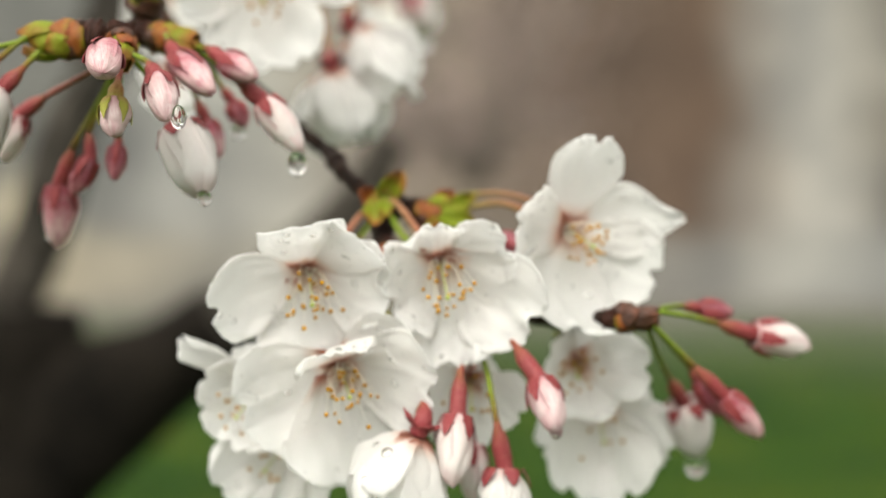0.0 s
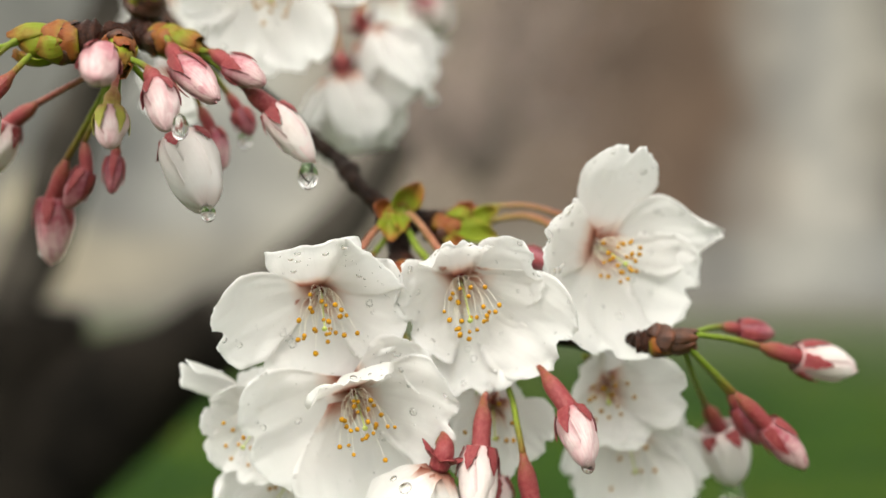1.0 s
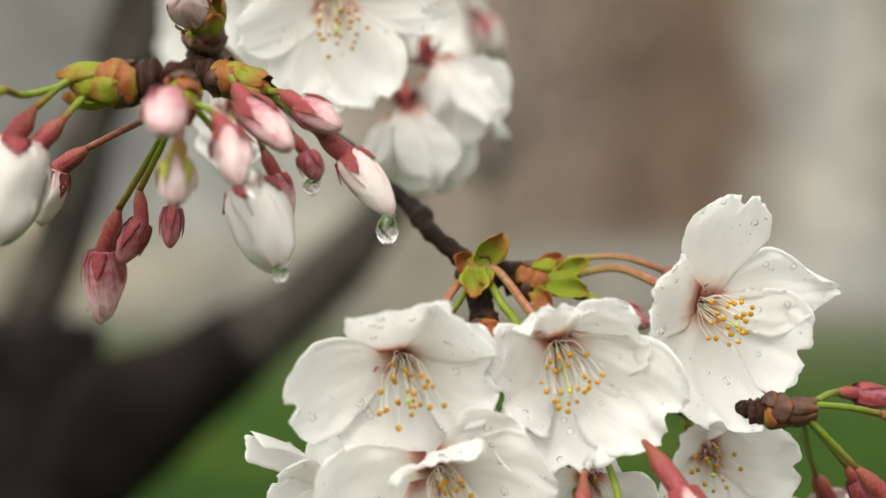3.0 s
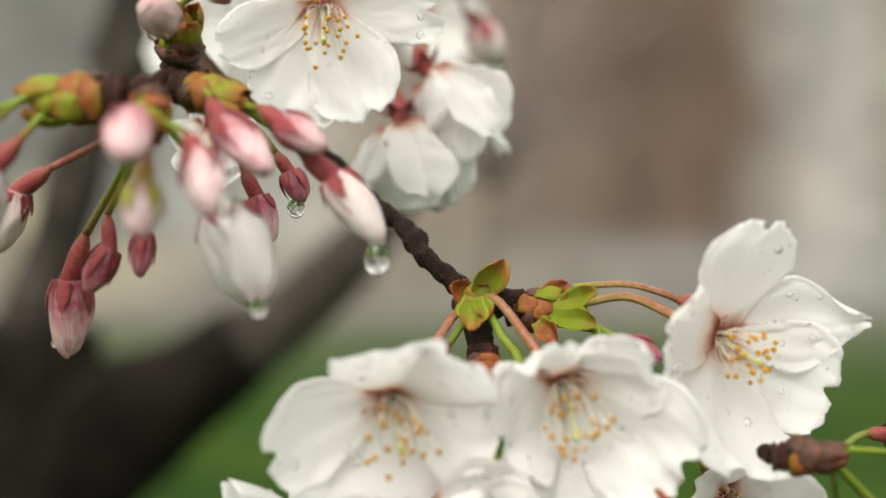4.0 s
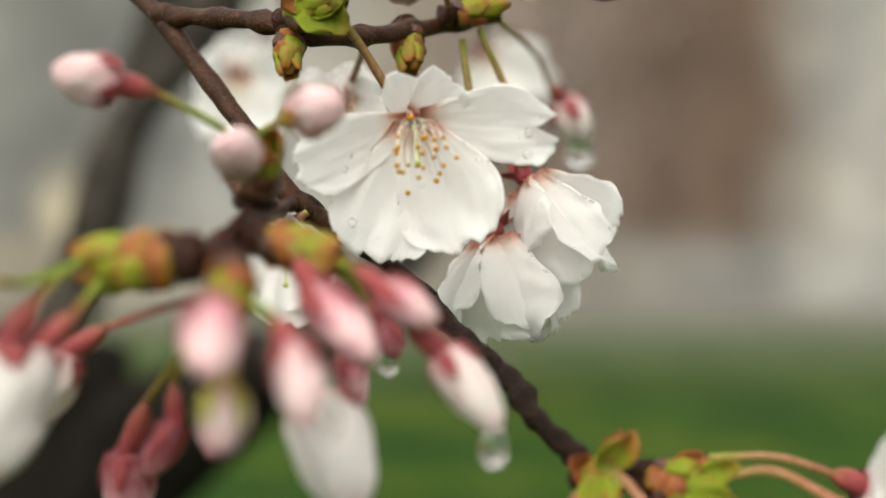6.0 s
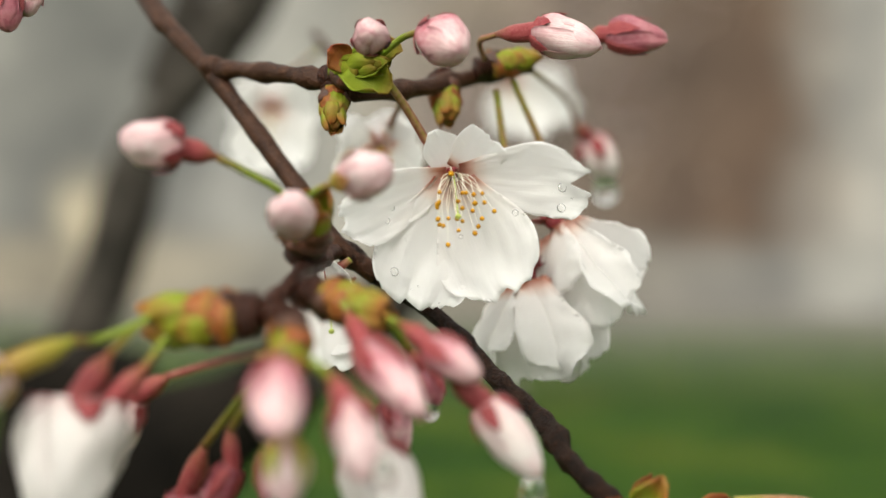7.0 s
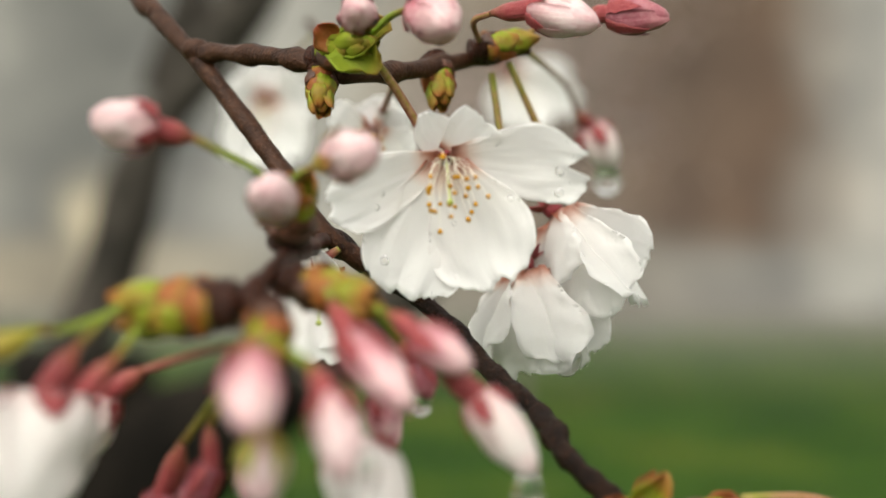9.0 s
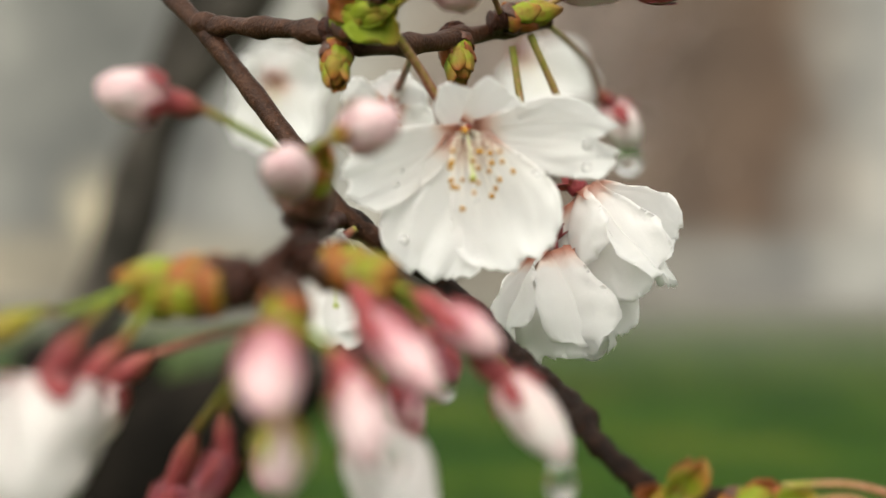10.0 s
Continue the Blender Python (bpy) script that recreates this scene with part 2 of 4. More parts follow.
def sweep(points, radius, steps=14, seg=8, rough=0.0, seed=0.0, closed=True):
    """A tube along a smooth line. radius: a number or a function of 0..1."""
    line = glide(points, steps)
    verts, faces, uvs = [], [], []
    _, side, up = frame_of(line[1] - line[0])
    for k, p in enumerate(line):
        d = (line[min(k + 1, steps)] - line[max(k - 1, 0)]).normalized()
        side = (side - d * side.dot(d)).normalized()
        up = d.cross(side)
        r = radius(k / steps) if callable(radius) else radius
        for j in range(seg):
            a = 2 * math.pi * j / seg
            w = side * math.cos(a) + up * math.sin(a)
            rr = r * (1 + rough * noise.noise((p + w * r) * 3.1 + Vector((seed, 0, 0))) + rough * 0.6 * noise.noise((p + w * r) * 9.0))
            verts.append(p + w * rr)
            uvs.append((j / seg, k / steps))
        if k:
            for j in range(seg):
                a, b = (k - 1) * seg + j, (k - 1) * seg + (j + 1) % seg
                faces.append((a, b, b + seg, a + seg))
    if closed:
        faces.append(tuple(range(seg))[::-1])
        faces.append(tuple(range(steps * seg, steps * seg + seg)))
    return verts, faces, uvs


def hairs(points, radius, count, length, seed):
    """Short downy hairs that stand off a stalk."""
    rnd = random.Random(seed)
    line = glide(points, 40)
    verts, faces, uvs = [], [], []
    for _ in range(count):
        k = rnd.randrange(1, 40)
        p = line[k].lerp(line[k - 1], rnd.random())
        d, side, up = frame_of(line[k] - line[k - 1])
        a = rnd.random() * 6.283
        w = (side * math.cos(a) + up * math.sin(a) + d * rnd.uniform(-0.4, 0.4)).normalized()
        r = radius(k / 40) if callable(radius) else radius
        n = len(verts)
        t = 0.0038
        verts += [p + w * r * 0.9 + d * t, p + w * r * 0.9 - d * t, p + w * r * 0.9 + w.cross(d) * t * 1.5, p + w * (r + length * rnd.uniform(0.5, 1))]
        faces += [(n, n + 1, n + 3), (n + 1, n + 2, n + 3), (n + 2, n, n + 3)]
        uvs += [(0, 0)] * 3 + [(0, 1)]
    return verts, faces, uvs


def ball(c, rx, d=(0, 0, 1), stretch=1.0, seg=8, rings=6):
    c = Vector(c)
    d, s, u = frame_of(d)
    verts, faces, uvs = [], [], []
    for i in range(rings + 1):
        th = math.pi * i / rings
        for j in range(seg):
            a = 2 * math.pi * j / seg
            verts.append(c - d * math.cos(th) * rx * stretch + (s * math.cos(a) + u * math.sin(a)) * rx * max(math.sin(th), 0.01))
            uvs.append((j / seg, i / rings))
    for i in range(rings):
        for j in range(seg):
            a, b = i * seg + j, i * seg + (j + 1) % seg
            faces.append((a, b, b + seg, a + seg))
    return verts, faces, uvs


class Sheet:
    """A petal, sepal or scale: a thin cupped blade from base to tip whose hollow side looks along facing."""

    def __init__(self, base, tip, facing, width, notch=0.1, cup=0.25, bow=0.12, ruffle=0.05, claw=0.26, point=0.0, curl=0.0, seed=0.0, fold=0.0, taper=0.0, square=0.0):
        self.base, d = Vector(base), Vector(tip) - Vector(base)
        self.length = d.length
        self.d = d.normalized()
        self.s = self.d.cross(Vector(facing)).normalized()
        self.m = self.s.cross(self.d)
        if self.m.dot(Vector(facing)) < 0:
            self.m = -self.m
        self.width, self.notch, self.cup, self.bow, self.ruffle, self.claw, self.point, self.curl, self.seed, self.fold, self.taper, self.square = width, notch, cup, bow, ruffle, claw, point, curl, seed, fold, taper, square

    def spread(self, u):
        if self.point:
            return (self.claw + (1 - self.claw) * math.sin(math.pi * min(1, u * 1.1 + 0.12) ** 0.8)) * (1 - u ** 3 * self.point)
        wide = self.claw + (1 - self.claw) * math.sin(math.pi / 2 * min(1, u / 0.68)) ** 1.25
        return wide * (1 - self.taper * max(0, (u - 0.45) / 0.55) ** 1.5) * (1 - 0.17 * (1 - self.square) * max(0, (u - 0.62) / 0.38) ** 2.2)

    def at(self, u, v):
        w = self.width / 2 * self.spread(u)
        ripple = noise.noise(Vector((u * 2.3 + self.seed, v * 1.9, self.seed * 1.7)))
        fine = noise.noise(Vector((u * 6.5 - self.seed, v * 5.5, self.seed)))
        edge = max(abs(v), u) ** 3
        reach = u
        if not self.point:
            reach = u * (1 - 0.15 * (1 - self.square) * abs(v) ** 2.6 * u ** 2 - self.notch * math.exp(-((v - 0.08 * math.sin(self.seed * 5)) / 0.16) ** 2) * u ** 5)
            reach += 0.042 * fine * u ** 4 + 0.022 * noise.noise(Vector((v * 13.0 + self.seed, self.seed * 2.0, 1.0))) * u ** 6
        side = v * w * (1 + 0.07 * ripple * u) + 0.12 * self.width * noise.noise(Vector((self.seed * 3.1, u * 1.3, 4.2))) * u
        lift = self.cup * self.width * v * v * (0.35 + 0.65 * u) * self.spread(u) - self.bow * self.length * math.sin(math.pi * u) + self.curl * self.length * u ** 3
        crease = noise.noise(Vector((v * 5.5 + self.seed * 2.2, u * 1.4, self.seed))) + 0.35 * noise.noise(Vector((v * 12.0 + self.seed, u * 2.2, self.seed * 0.7)))
        lift += self.ruffle * self.width * (ripple * 1.6 * u + fine * edge + 0.28 * crease * min(1, u * 2)) + self.fold * self.width * abs(v) * u
        return self.base + self.d * (reach * self.length) + self.s * side + self.m * lift

    def normal(self, u, v):
        e = 0.01
        return (self.at(u + e, v) - self.at(u - e, v)).cross(self.at(u, v + e) - self.at(u, v - e)).normalized()

    def geometry(self, nu=12, nv=12, thick=0.016):
        verts, uvs = [], []
        for layer in (0, 1):
            for i in range(nu + 1):
                for j in range(nv + 1):
                    u, v = i / nu, j / nv * 2 - 1
                    p = self.at(u, v)
                    verts.append(p + (self.normal(max(0.02, u), v) * -thick if layer else Vector((0, 0, 0))))
                    uvs.append((v * 0.5 * self.spread(u) + 0.5, u))
        n = (nu + 1) * (nv + 1)
        ix = lambda i, j: i * (nv + 1) + j  # noqa: E731
        faces = []
        for i in range(nu):
            for j in range(nv):
                q = (ix(i, j), ix(i, j + 1), ix(i + 1, j + 1), ix(i + 1, j))
                faces += [q, tuple(k + n for k in q[::-1])]
        rim = [ix(0, j) for j in range(nv + 1)] + [ix(i, nv) for i in range(1, nu + 1)] + [ix(nu, j) for j in range(nv - 1, -1, -1)] + [ix(i, 0) for i in range(nu - 1, 0, -1)]
        for a, b in zip(rim, rim[1:] + rim[:1]):
            faces.append((b, a, a + n, b + n))
        return verts, faces, uvs


def beads(name, sheets, count, seed, label, small=0.018, large=0.085, on=(0, -1, 0.25)):
    """Rain beads that lie on petals, on the side that shows."""
    rnd = random.Random(seed)
    some = []
    for _ in range(count):
        sh = rnd.choice(sheets)
        u, v = rnd.uniform(0.35, 0.95), rnd.uniform(-0.85, 0.85)
        nrm = sh.normal(u, v)
        if nrm.dot(Vector(on)) < 0:
            nrm = -nrm
        r = small + (large - small) * rnd.random() ** 5.5
        some.append(ball(sh.at(u, v) + nrm * (r * 0.12), r, nrm, 0.42, 12, 6))
    ob = part(name, joined(*some), WATER, None)
    return tagged(ob, label, "raindrops", kind="stuff")


def hanging_drop(at, r, label="clear raindrop hanging from the tip of a bud", long=1.25):
    """A drop that hangs: round below, drawn up to its support."""
    at = Vector(at)
    verts, faces, uvs = [], [], []
    seg, rings = 20, 14
    for i in range(rings + 1):
        th = math.pi * i / rings
        z = -math.cos(th)
        wide = max(math.sin(th), 0.01) * (1 - 0.16 * max(z, 0))
        for j in range(seg):
            a = 2 * math.pi * j / seg
            verts.append(at + Vector((r * wide * math.cos(a), r * wide * math.sin(a), r * long * z)))
            uvs.append((j / seg, i / rings))
    for i in range(rings):
        for j in range(seg):
            a, b = i * seg + j, i * seg + (j + 1) % seg
            faces.append((a, b, b + seg, a + seg))
    ob = part("water_drop", (verts, faces, uvs), WATER, None)
    return tagged(ob, label, "raindrop", "hanging raindrops")


def pedicel(owner, points, r0=0.070, r1=0.095, material=None, downy=0, seed=1):
    ob = part("pedicel", sweep(points, lambda s: r0 + (r1 - r0) * s, 16, 8, 0.08, seed), material or STALK_GREEN, owner)
    if downy:
        tagged(part("down", hairs(points, r0, downy * 2, 0.038, seed), HAIR, ob), "short pale downy hairs", kind="stuff")
    return ob


def blossom(base, anthers, petals, label, stalk=None, seed=1, stamens=26, spread=0.52, sepals=True, group="open cherry blossoms", stalk_material=None, wide=1.0, downy=0, face_out=True):
    """An open flower. petals: (tip, width, options). Returns the petals' sheets."""
    rnd = random.Random(seed)
    base, centre = Vector(base), Vector(anthers)
    axis = (centre - base).normalized()
    reach = (centre - base).length
    face = (axis + Vector((0, -0.7, 0))).normalized() if face_out else axis
    ob = thing("cherry_blossom", base, label, "flower", group)
    sheets = []
    for k, (tip, width, more) in enumerate(petals):
        tip = Vector(tip)
        out = tip - base
        out = (out - face * out.dot(face)).normalized()
        options = dict(notch=0.10, claw=0.36, cup=rnd.uniform(0.08, 0.18), bow=rnd.uniform(0.07, 0.12), ruffle=rnd.uniform(0.05, 0.08), seed=seed * 1.37 + k * 2.11)
        options.update(more)
        sh = Sheet(base + out * 0.10 + face * 0.012 * k, tip, face, width * wide, **options)
        sheets.append(sh)
        part("petal", sh.geometry(18, 24, 0.006), PETAL, ob)
    d, s, u = frame_of(face)
    back = Vector(stalk[-1]) if stalk else base - axis * 0.8
    tube_dir = (base - back).normalized() if stalk else axis
    part("calyx", sweep([base - axis * 0.75 * 0.5 - tube_dir * 0.4, base - axis * 0.35, base - axis * 0.02], lambda t: 0.10 + 0.10 * math.sin(t * 2.2), 8, 10), CALYX, ob, "dark red tubular calyx")
    if sepals:
        for k in range(5):
            a = k * 1.2566 + seed
            o = s * math.cos(a) + u * math.sin(a)
            sh = Sheet(base + o * 0.12 - face * 0.20, base + o * 0.50 - face * 0.40, face, 0.30, cup=0.2, bow=0.05, ruffle=0.03, claw=0.6, point=0.9, seed=k + seed)
            part("sepal", sh.geometry(6, 4, 0.02), CALYX, ob)
    for k in range(stamens):
        r, a = spread * math.sqrt((k + 1.5) / stamens), k * 2.39996 + seed
        end = base + axis * (reach * rnd.uniform(0.66, 1.12)) + (s * math.cos(a) + u * math.sin(a)) * r * rnd.uniform(0.65, 1.3) + Vector((rnd.uniform(-0.06, 0.06), 0, rnd.uniform(-0.10, 0.05)))
        start = base + (s * math.cos(a) + u * math.sin(a)) * 0.07
        mid = start.lerp(end, 0.5) + (s * math.cos(a) + u * math.sin(a)) * 0.09 + Vector((0, 0, 0.03))
        st = part("stamen", sweep([start, mid, end], lambda t: 0.0078 - 0.002 * t, 7, 5), FILAMENT, ob)
        part("anther", ball(end, 0.043 * rnd.uniform(0.85, 1.2), (end - mid) + Vector((rnd.uniform(-1, 1), 0, rnd.uniform(-1, 1))) * 0.5, 1.08, 8, 6), ANTHER, st, "ochre yellow pollen tip")
    tip = base + axis * reach * 0.98 + Vector((rnd.uniform(-0.05, 0.05), 0, -0.06))
    st = part("pistil", sweep([base, base.lerp(tip, 0.5) + Vector((0, 0, 0.03)), tip], 0.013, 7, 6), STYLE, ob)
    part("stigma", ball(tip, 0.055, axis, 0.7, 8, 6), STYLE, st, "pale green stigma")
    if stalk:
        pedicel(ob, list(stalk) + [base - axis * 0.75 * 0.5 - tube_dir * 0.4], material=stalk_material or STALK_RED, seed=seed, downy=downy)
    return sheets


def bud(stalk, tube, neck, tip, width, colour, label, calyx=None, seed=1, sepal=0.40, r_stalk=0.056, ajar=0.0, group="closed flower buds", stalk_material=None, downy=60, petals=5, blunt=0.55, seam=0.13):
    """A closed or half-open bud on its stalk. stalk: root and bends; tube: where the calyx begins; neck: where the petals leave it."""
    calyx = calyx or CALYX
    tube, neck, tip = Vector(tube), Vector(neck), Vector(tip)
    ob = thing("cherry_bud", neck, label, "flower bud", group)
    d, s, u = frame_of(tip - neck)
    long = (tip - neck).length
    R = width / 2
    rc = min(R * 0.55, 0.19)

    def profile(t):
        return R * max(0.045, 1 - abs(2 * (0.10 + 0.90 * t) - 1) ** 2.5) ** blunt * (1.08 - 0.24 * t)

    for k in range(petals + 1 if ajar else 0):
        a = k * 6.2832 / (petals + 1) + seed
        o = s * math.cos(a) + u * math.sin(a)
        end = neck + d * long * (1.0 - 0.12 * ((k * 3) % 4) / 3) + o * R * (0.25 + ajar * (1 + 0.5 * (k % 2)))
        sh = Sheet(neck + o * R * 0.35, end, o * -1, width * 1.05, notch=0.12, cup=0.42, bow=0.26 * min(1.2, width / long * 1.6), ruffle=0.10, claw=0.45, seed=seed * 3.3 + k)
        part("petal", sh.geometry(14, 14), PETAL_THICK if k % 3 else colour, ob)
    for k in range(0 if ajar else petals):
        verts, faces, uvs = [], [], []
        nu, nv = 14, 12
        for layer in (0, 1):
            for i in range(nu + 1):
                t = i / nu
                for j in range(nv + 1):
                    a = k * 6.2832 / petals + seed + (j / nv - 0.5) * 2.15 + 0.5 * t
                    grow = 1.03 - seam + seam * j / nv + ajar * t * t * (0.5 + 0.6 * ((k * 7 + 3) % 5) / 5)
                    r = profile(min(t, 0.985)) * grow * (1 + 0.07 * abs(math.sin(1.5 * a + seed + 1.1 * t)) - 0.05 + 0.16 * noise.noise(Vector((math.cos(a) * 1.2, math.sin(a) * 1.2 + t * 2.2, seed * 1.7 + k * 0.3))) + 0.10 * t * noise.noise(Vector((a * 2.6 + k * 3.0, t * 1.6, seed)))) - layer * 0.014
                    cut = 1 - (0.4 + 0.6 * min(1, seam / 0.13)) * (0.10 + 0.05 * k / petals + ajar * 0.1) * abs(j / nv * 2 - 1) ** 2 * t - min(0.15, seam) * t * ((k * 3 + int(seed)) % 4) / 3 + 0.04 * t * t * noise.noise(Vector((j * 0.9, k * 2.0, seed)))
                    verts.append(neck + d * (long * t * cut - 0.03) + (s * math.cos(a) + u * math.sin(a)) * r)
                    uvs.append((j / nv, t))
        n = (nu + 1) * (nv + 1)
        for i in range(nu):
            for j in range(nv):
                q = (i * (nv + 1) + j, i * (nv + 1) + j + 1, (i + 1) * (nv + 1) + j + 1, (i + 1) * (nv + 1) + j)
                faces += [q, tuple(x + n for x in q[::-1])]
        for i in range(nu):
            for j in (0, nv):
                a, b = i * (nv + 1) + j, (i + 1) * (nv + 1) + j
                faces.append((a, b, b + n, a + n))
        part("petal", (verts, faces, uvs), colour, ob)
    part("petal_heart", ball(neck + d * long * 0.48, R * 0.80, d, long * 0.47 / (R * 0.80), 14, 10), colour, ob)
    td = (neck - tube).normalized()

    def flare(t):
        return r_stalk * 1.05 + (rc - r_stalk * 1.05) * (1 - math.cos(math.pi * min(1, t * 3.4))) / 2 * (0.88 + 0.12 * t)

    throat = [tube, tube.lerp(neck, 0.5), neck, neck + d * 0.05]
    cal = part("calyx", sweep(throat, flare, 10, 12, 0.10, seed), calyx, ob)
    if downy:
        tagged(part("down", hairs(throat, flare, downy, 0.032, seed + 5), HAIR, cal), "short pale downy hairs", kind="stuff")
    for k in range(5):
        a0 = k * 1.2566 + seed * 2.3
        verts, faces, uvs = [], [], []
        nu, nv = 7, 4
        for layer in (0, 1):
            for i in range(nu + 1):
                t = i / nu
                half = (0.43 + 0.07 * math.sin(t * 17 + k * 2 + seed)) * (1 - t ** 1.5) + 0.012
                for j in range(nv + 1):
                    a = a0 + (j / nv * 2 - 1) * half
                    g = min(0.97, sepal * (0.82 + 0.10 * (k % 3)) * t)
                    r = max(profile(max(0.03, g)) * 1.05, rc * (1 - t)) + 0.008 + layer * 0.012 + 0.03 * t ** 3 * (k % 2)
                    verts.append(neck + d * (long * g - 0.02) + (s * math.cos(a) + u * math.sin(a)) * r)
                    uvs.append((j / nv, 0.4 + 0.6 * t))
        n = (nu + 1) * (nv + 1)
        for i in range(nu):
            for j in range(nv):
                q = (i * (nv + 1) + j, i * (nv + 1) + j + 1, (i + 1) * (nv + 1) + j + 1, (i + 1) * (nv + 1) + j)
                faces += [q[::-1], tuple(x + n for x in q)]
        for i in range(nu):
            for j in (0, nv):
                a, b = i * (nv + 1) + j, (i + 1) * (nv + 1) + j
                faces.append((a, b, b + n, a + n))
        part("sepal", (verts, faces, uvs), calyx, ob)
    pedicel(ob, [Vector(p) for p in stalk] + [tube + td * 0.03], r_stalk, r_stalk * 1.15, stalk_material or STALK_GREEN, downy, seed)
    return ob


def scale_cluster(root, end, width, label, inner=None, outer=None, seed=1, core=0.5):
    """The opened winter bud at the end of a spur: overlapping scales round the roots of the stalks."""
    rnd = random.Random(seed)
    root, end = Vector(root), Vector(end)
    ob = thing("bud_scale_cluster", root, label, "bud scales", "bud scale clusters")
    d, s, u = frame_of(end - root)
    long = (end - root).length
    part("spur_base", sweep([root - d * 0.1, root + d * long * 0.42], lambda t: width * (0.31 + 0.04 * t) + 0.022 * math.sin(t * 26), 18, 14, 0.30, seed), SPUR, ob, "wet dark bark with ringed scars")
    part("core", ball(root.lerp(end, 0.58), width * 0.27, d, core * long * 0.8 / (width * 0.27), 12, 9), inner or SCALE_GREEN, ob)
    count = 0
    for ring, number in enumerate((4, 4, 5)):
        for k in range(number):
            a = k * 6.2832 / number + ring * 0.80 + seed + rnd.uniform(-0.25, 0.25)
            o = s * math.cos(a) + u * math.sin(a)
            t0 = (0.14, 0.26, 0.42)[ring] + rnd.uniform(-0.04, 0.04)
            b = root + d * (long * t0) + o * width * (0.37 - 0.03 * ring)
            e = root + d * (long * min(1.10, t0 + (0.26, 0.42, 0.56)[ring] * rnd.uniform(0.9, 1.15))) + o * width * (rnd.uniform(0.36, 0.48), rnd.uniform(0.28, 0.42), rnd.uniform(0.16, 0.36))[ring]
            sh = Sheet(b, e, o * -1, width * (rnd.uniform(0.65, 0.9), rnd.uniform(0.6, 0.85), rnd.uniform(0.46, 0.64))[ring], notch=0.0, cup=0.40, bow=rnd.uniform(0.06, 0.20), ruffle=0.09, claw=0.62, seed=seed + count, curl=rnd.uniform(-0.05, 0.12), taper=0.35)
            part("scale", sh.geometry(9, 8, 0.018), (SCALE_BROWN if k % 2 else outer or SCALE_RUST, outer or SCALE_RUST if k % 2 else inner or SCALE_GREEN, inner or SCALE_GREEN)[ring], ob)
            count += 1
    return ob


def bracts(at, leaves, label):
    """Small leafy bracts that flare round the roots of the stalks. leaves: (base, tip, facing, width, material)."""
    ob = thing("bract_cluster", at, label, "bracts", "leafy bracts")
    for k, (b, e, facing, width, mat) in enumerate(leaves):
        sh = Sheet(b, e, facing, width, notch=0.0, cup=0.5, bow=0.16, ruffle=0.08, claw=0.55, seed=k * 1.9 + at[0], curl=-0.1, taper=0.3)
        part("bract", sh.geometry(10, 10, 0.022), mat, ob)
    return ob


# ---- the setting behind ----
def ground_material():
    m, nt, bsdf, out = node_material("wet_lawn")
    geo = nt.nodes.new("ShaderNodeTexCoord")
    big = noise_node(nt, 0.55, 3.0, geo.outputs["Object"])
    fine = noise_node(nt, 14.0, 5.0, geo.outputs["Object"])
    a = ramp_node(nt, big.outputs["Fac"], [(0.36, (0.009, 0.034, 0.0010)), (0.50, (0.022, 0.058, 0.0016)), (0.66, (0.062, 0.080, 0.005))]).outputs[0]
    b = ramp_node(nt, fine.outputs["Fac"], [(0.3, (0.55, 0.6, 0.5)), (0.7, (1, 1, 1))]).outputs[0]
    grass = mix_colour(nt, 0.8, a, b, "MULTIPLY")
    sep = nt.nodes.new("ShaderNodeSeparateXYZ")
    nt.links.new(geo.outputs["Object"], sep.inputs[0])
    away = maths(nt, "ADD", sep.outputs[1], maths(nt, "MULTIPLY", noise_node(nt, 0.25, 3.0, geo.outputs["Object"]).outputs["Fac"], 5.0))
    # The lawn pales with distance; haze and sheen are painted in with the paving.
    far_fade = nt.nodes.new("ShaderNodeMapRange")
    far_fade.interpolation_type = "SMOOTHSTEP"
    far_fade.inputs["From Min"].default_value, far_fade.inputs["From Max"].default_value = 13.0, 40.0
    nt.links.new(away, far_fade.inputs["Value"])
    nt.links.new(mix_colour(nt, far_fade.outputs[0], grass, (0.136, 0.128, 0.112)), bsdf.inputs["Base Color"])
    bsdf.inputs["Roughness"].default_value = 0.9
    bsdf.inputs["Specular IOR Level"].default_value = 0.15
    bump(nt, fine.outputs["Fac"], 1.0, 0.03, bsdf)
    return m


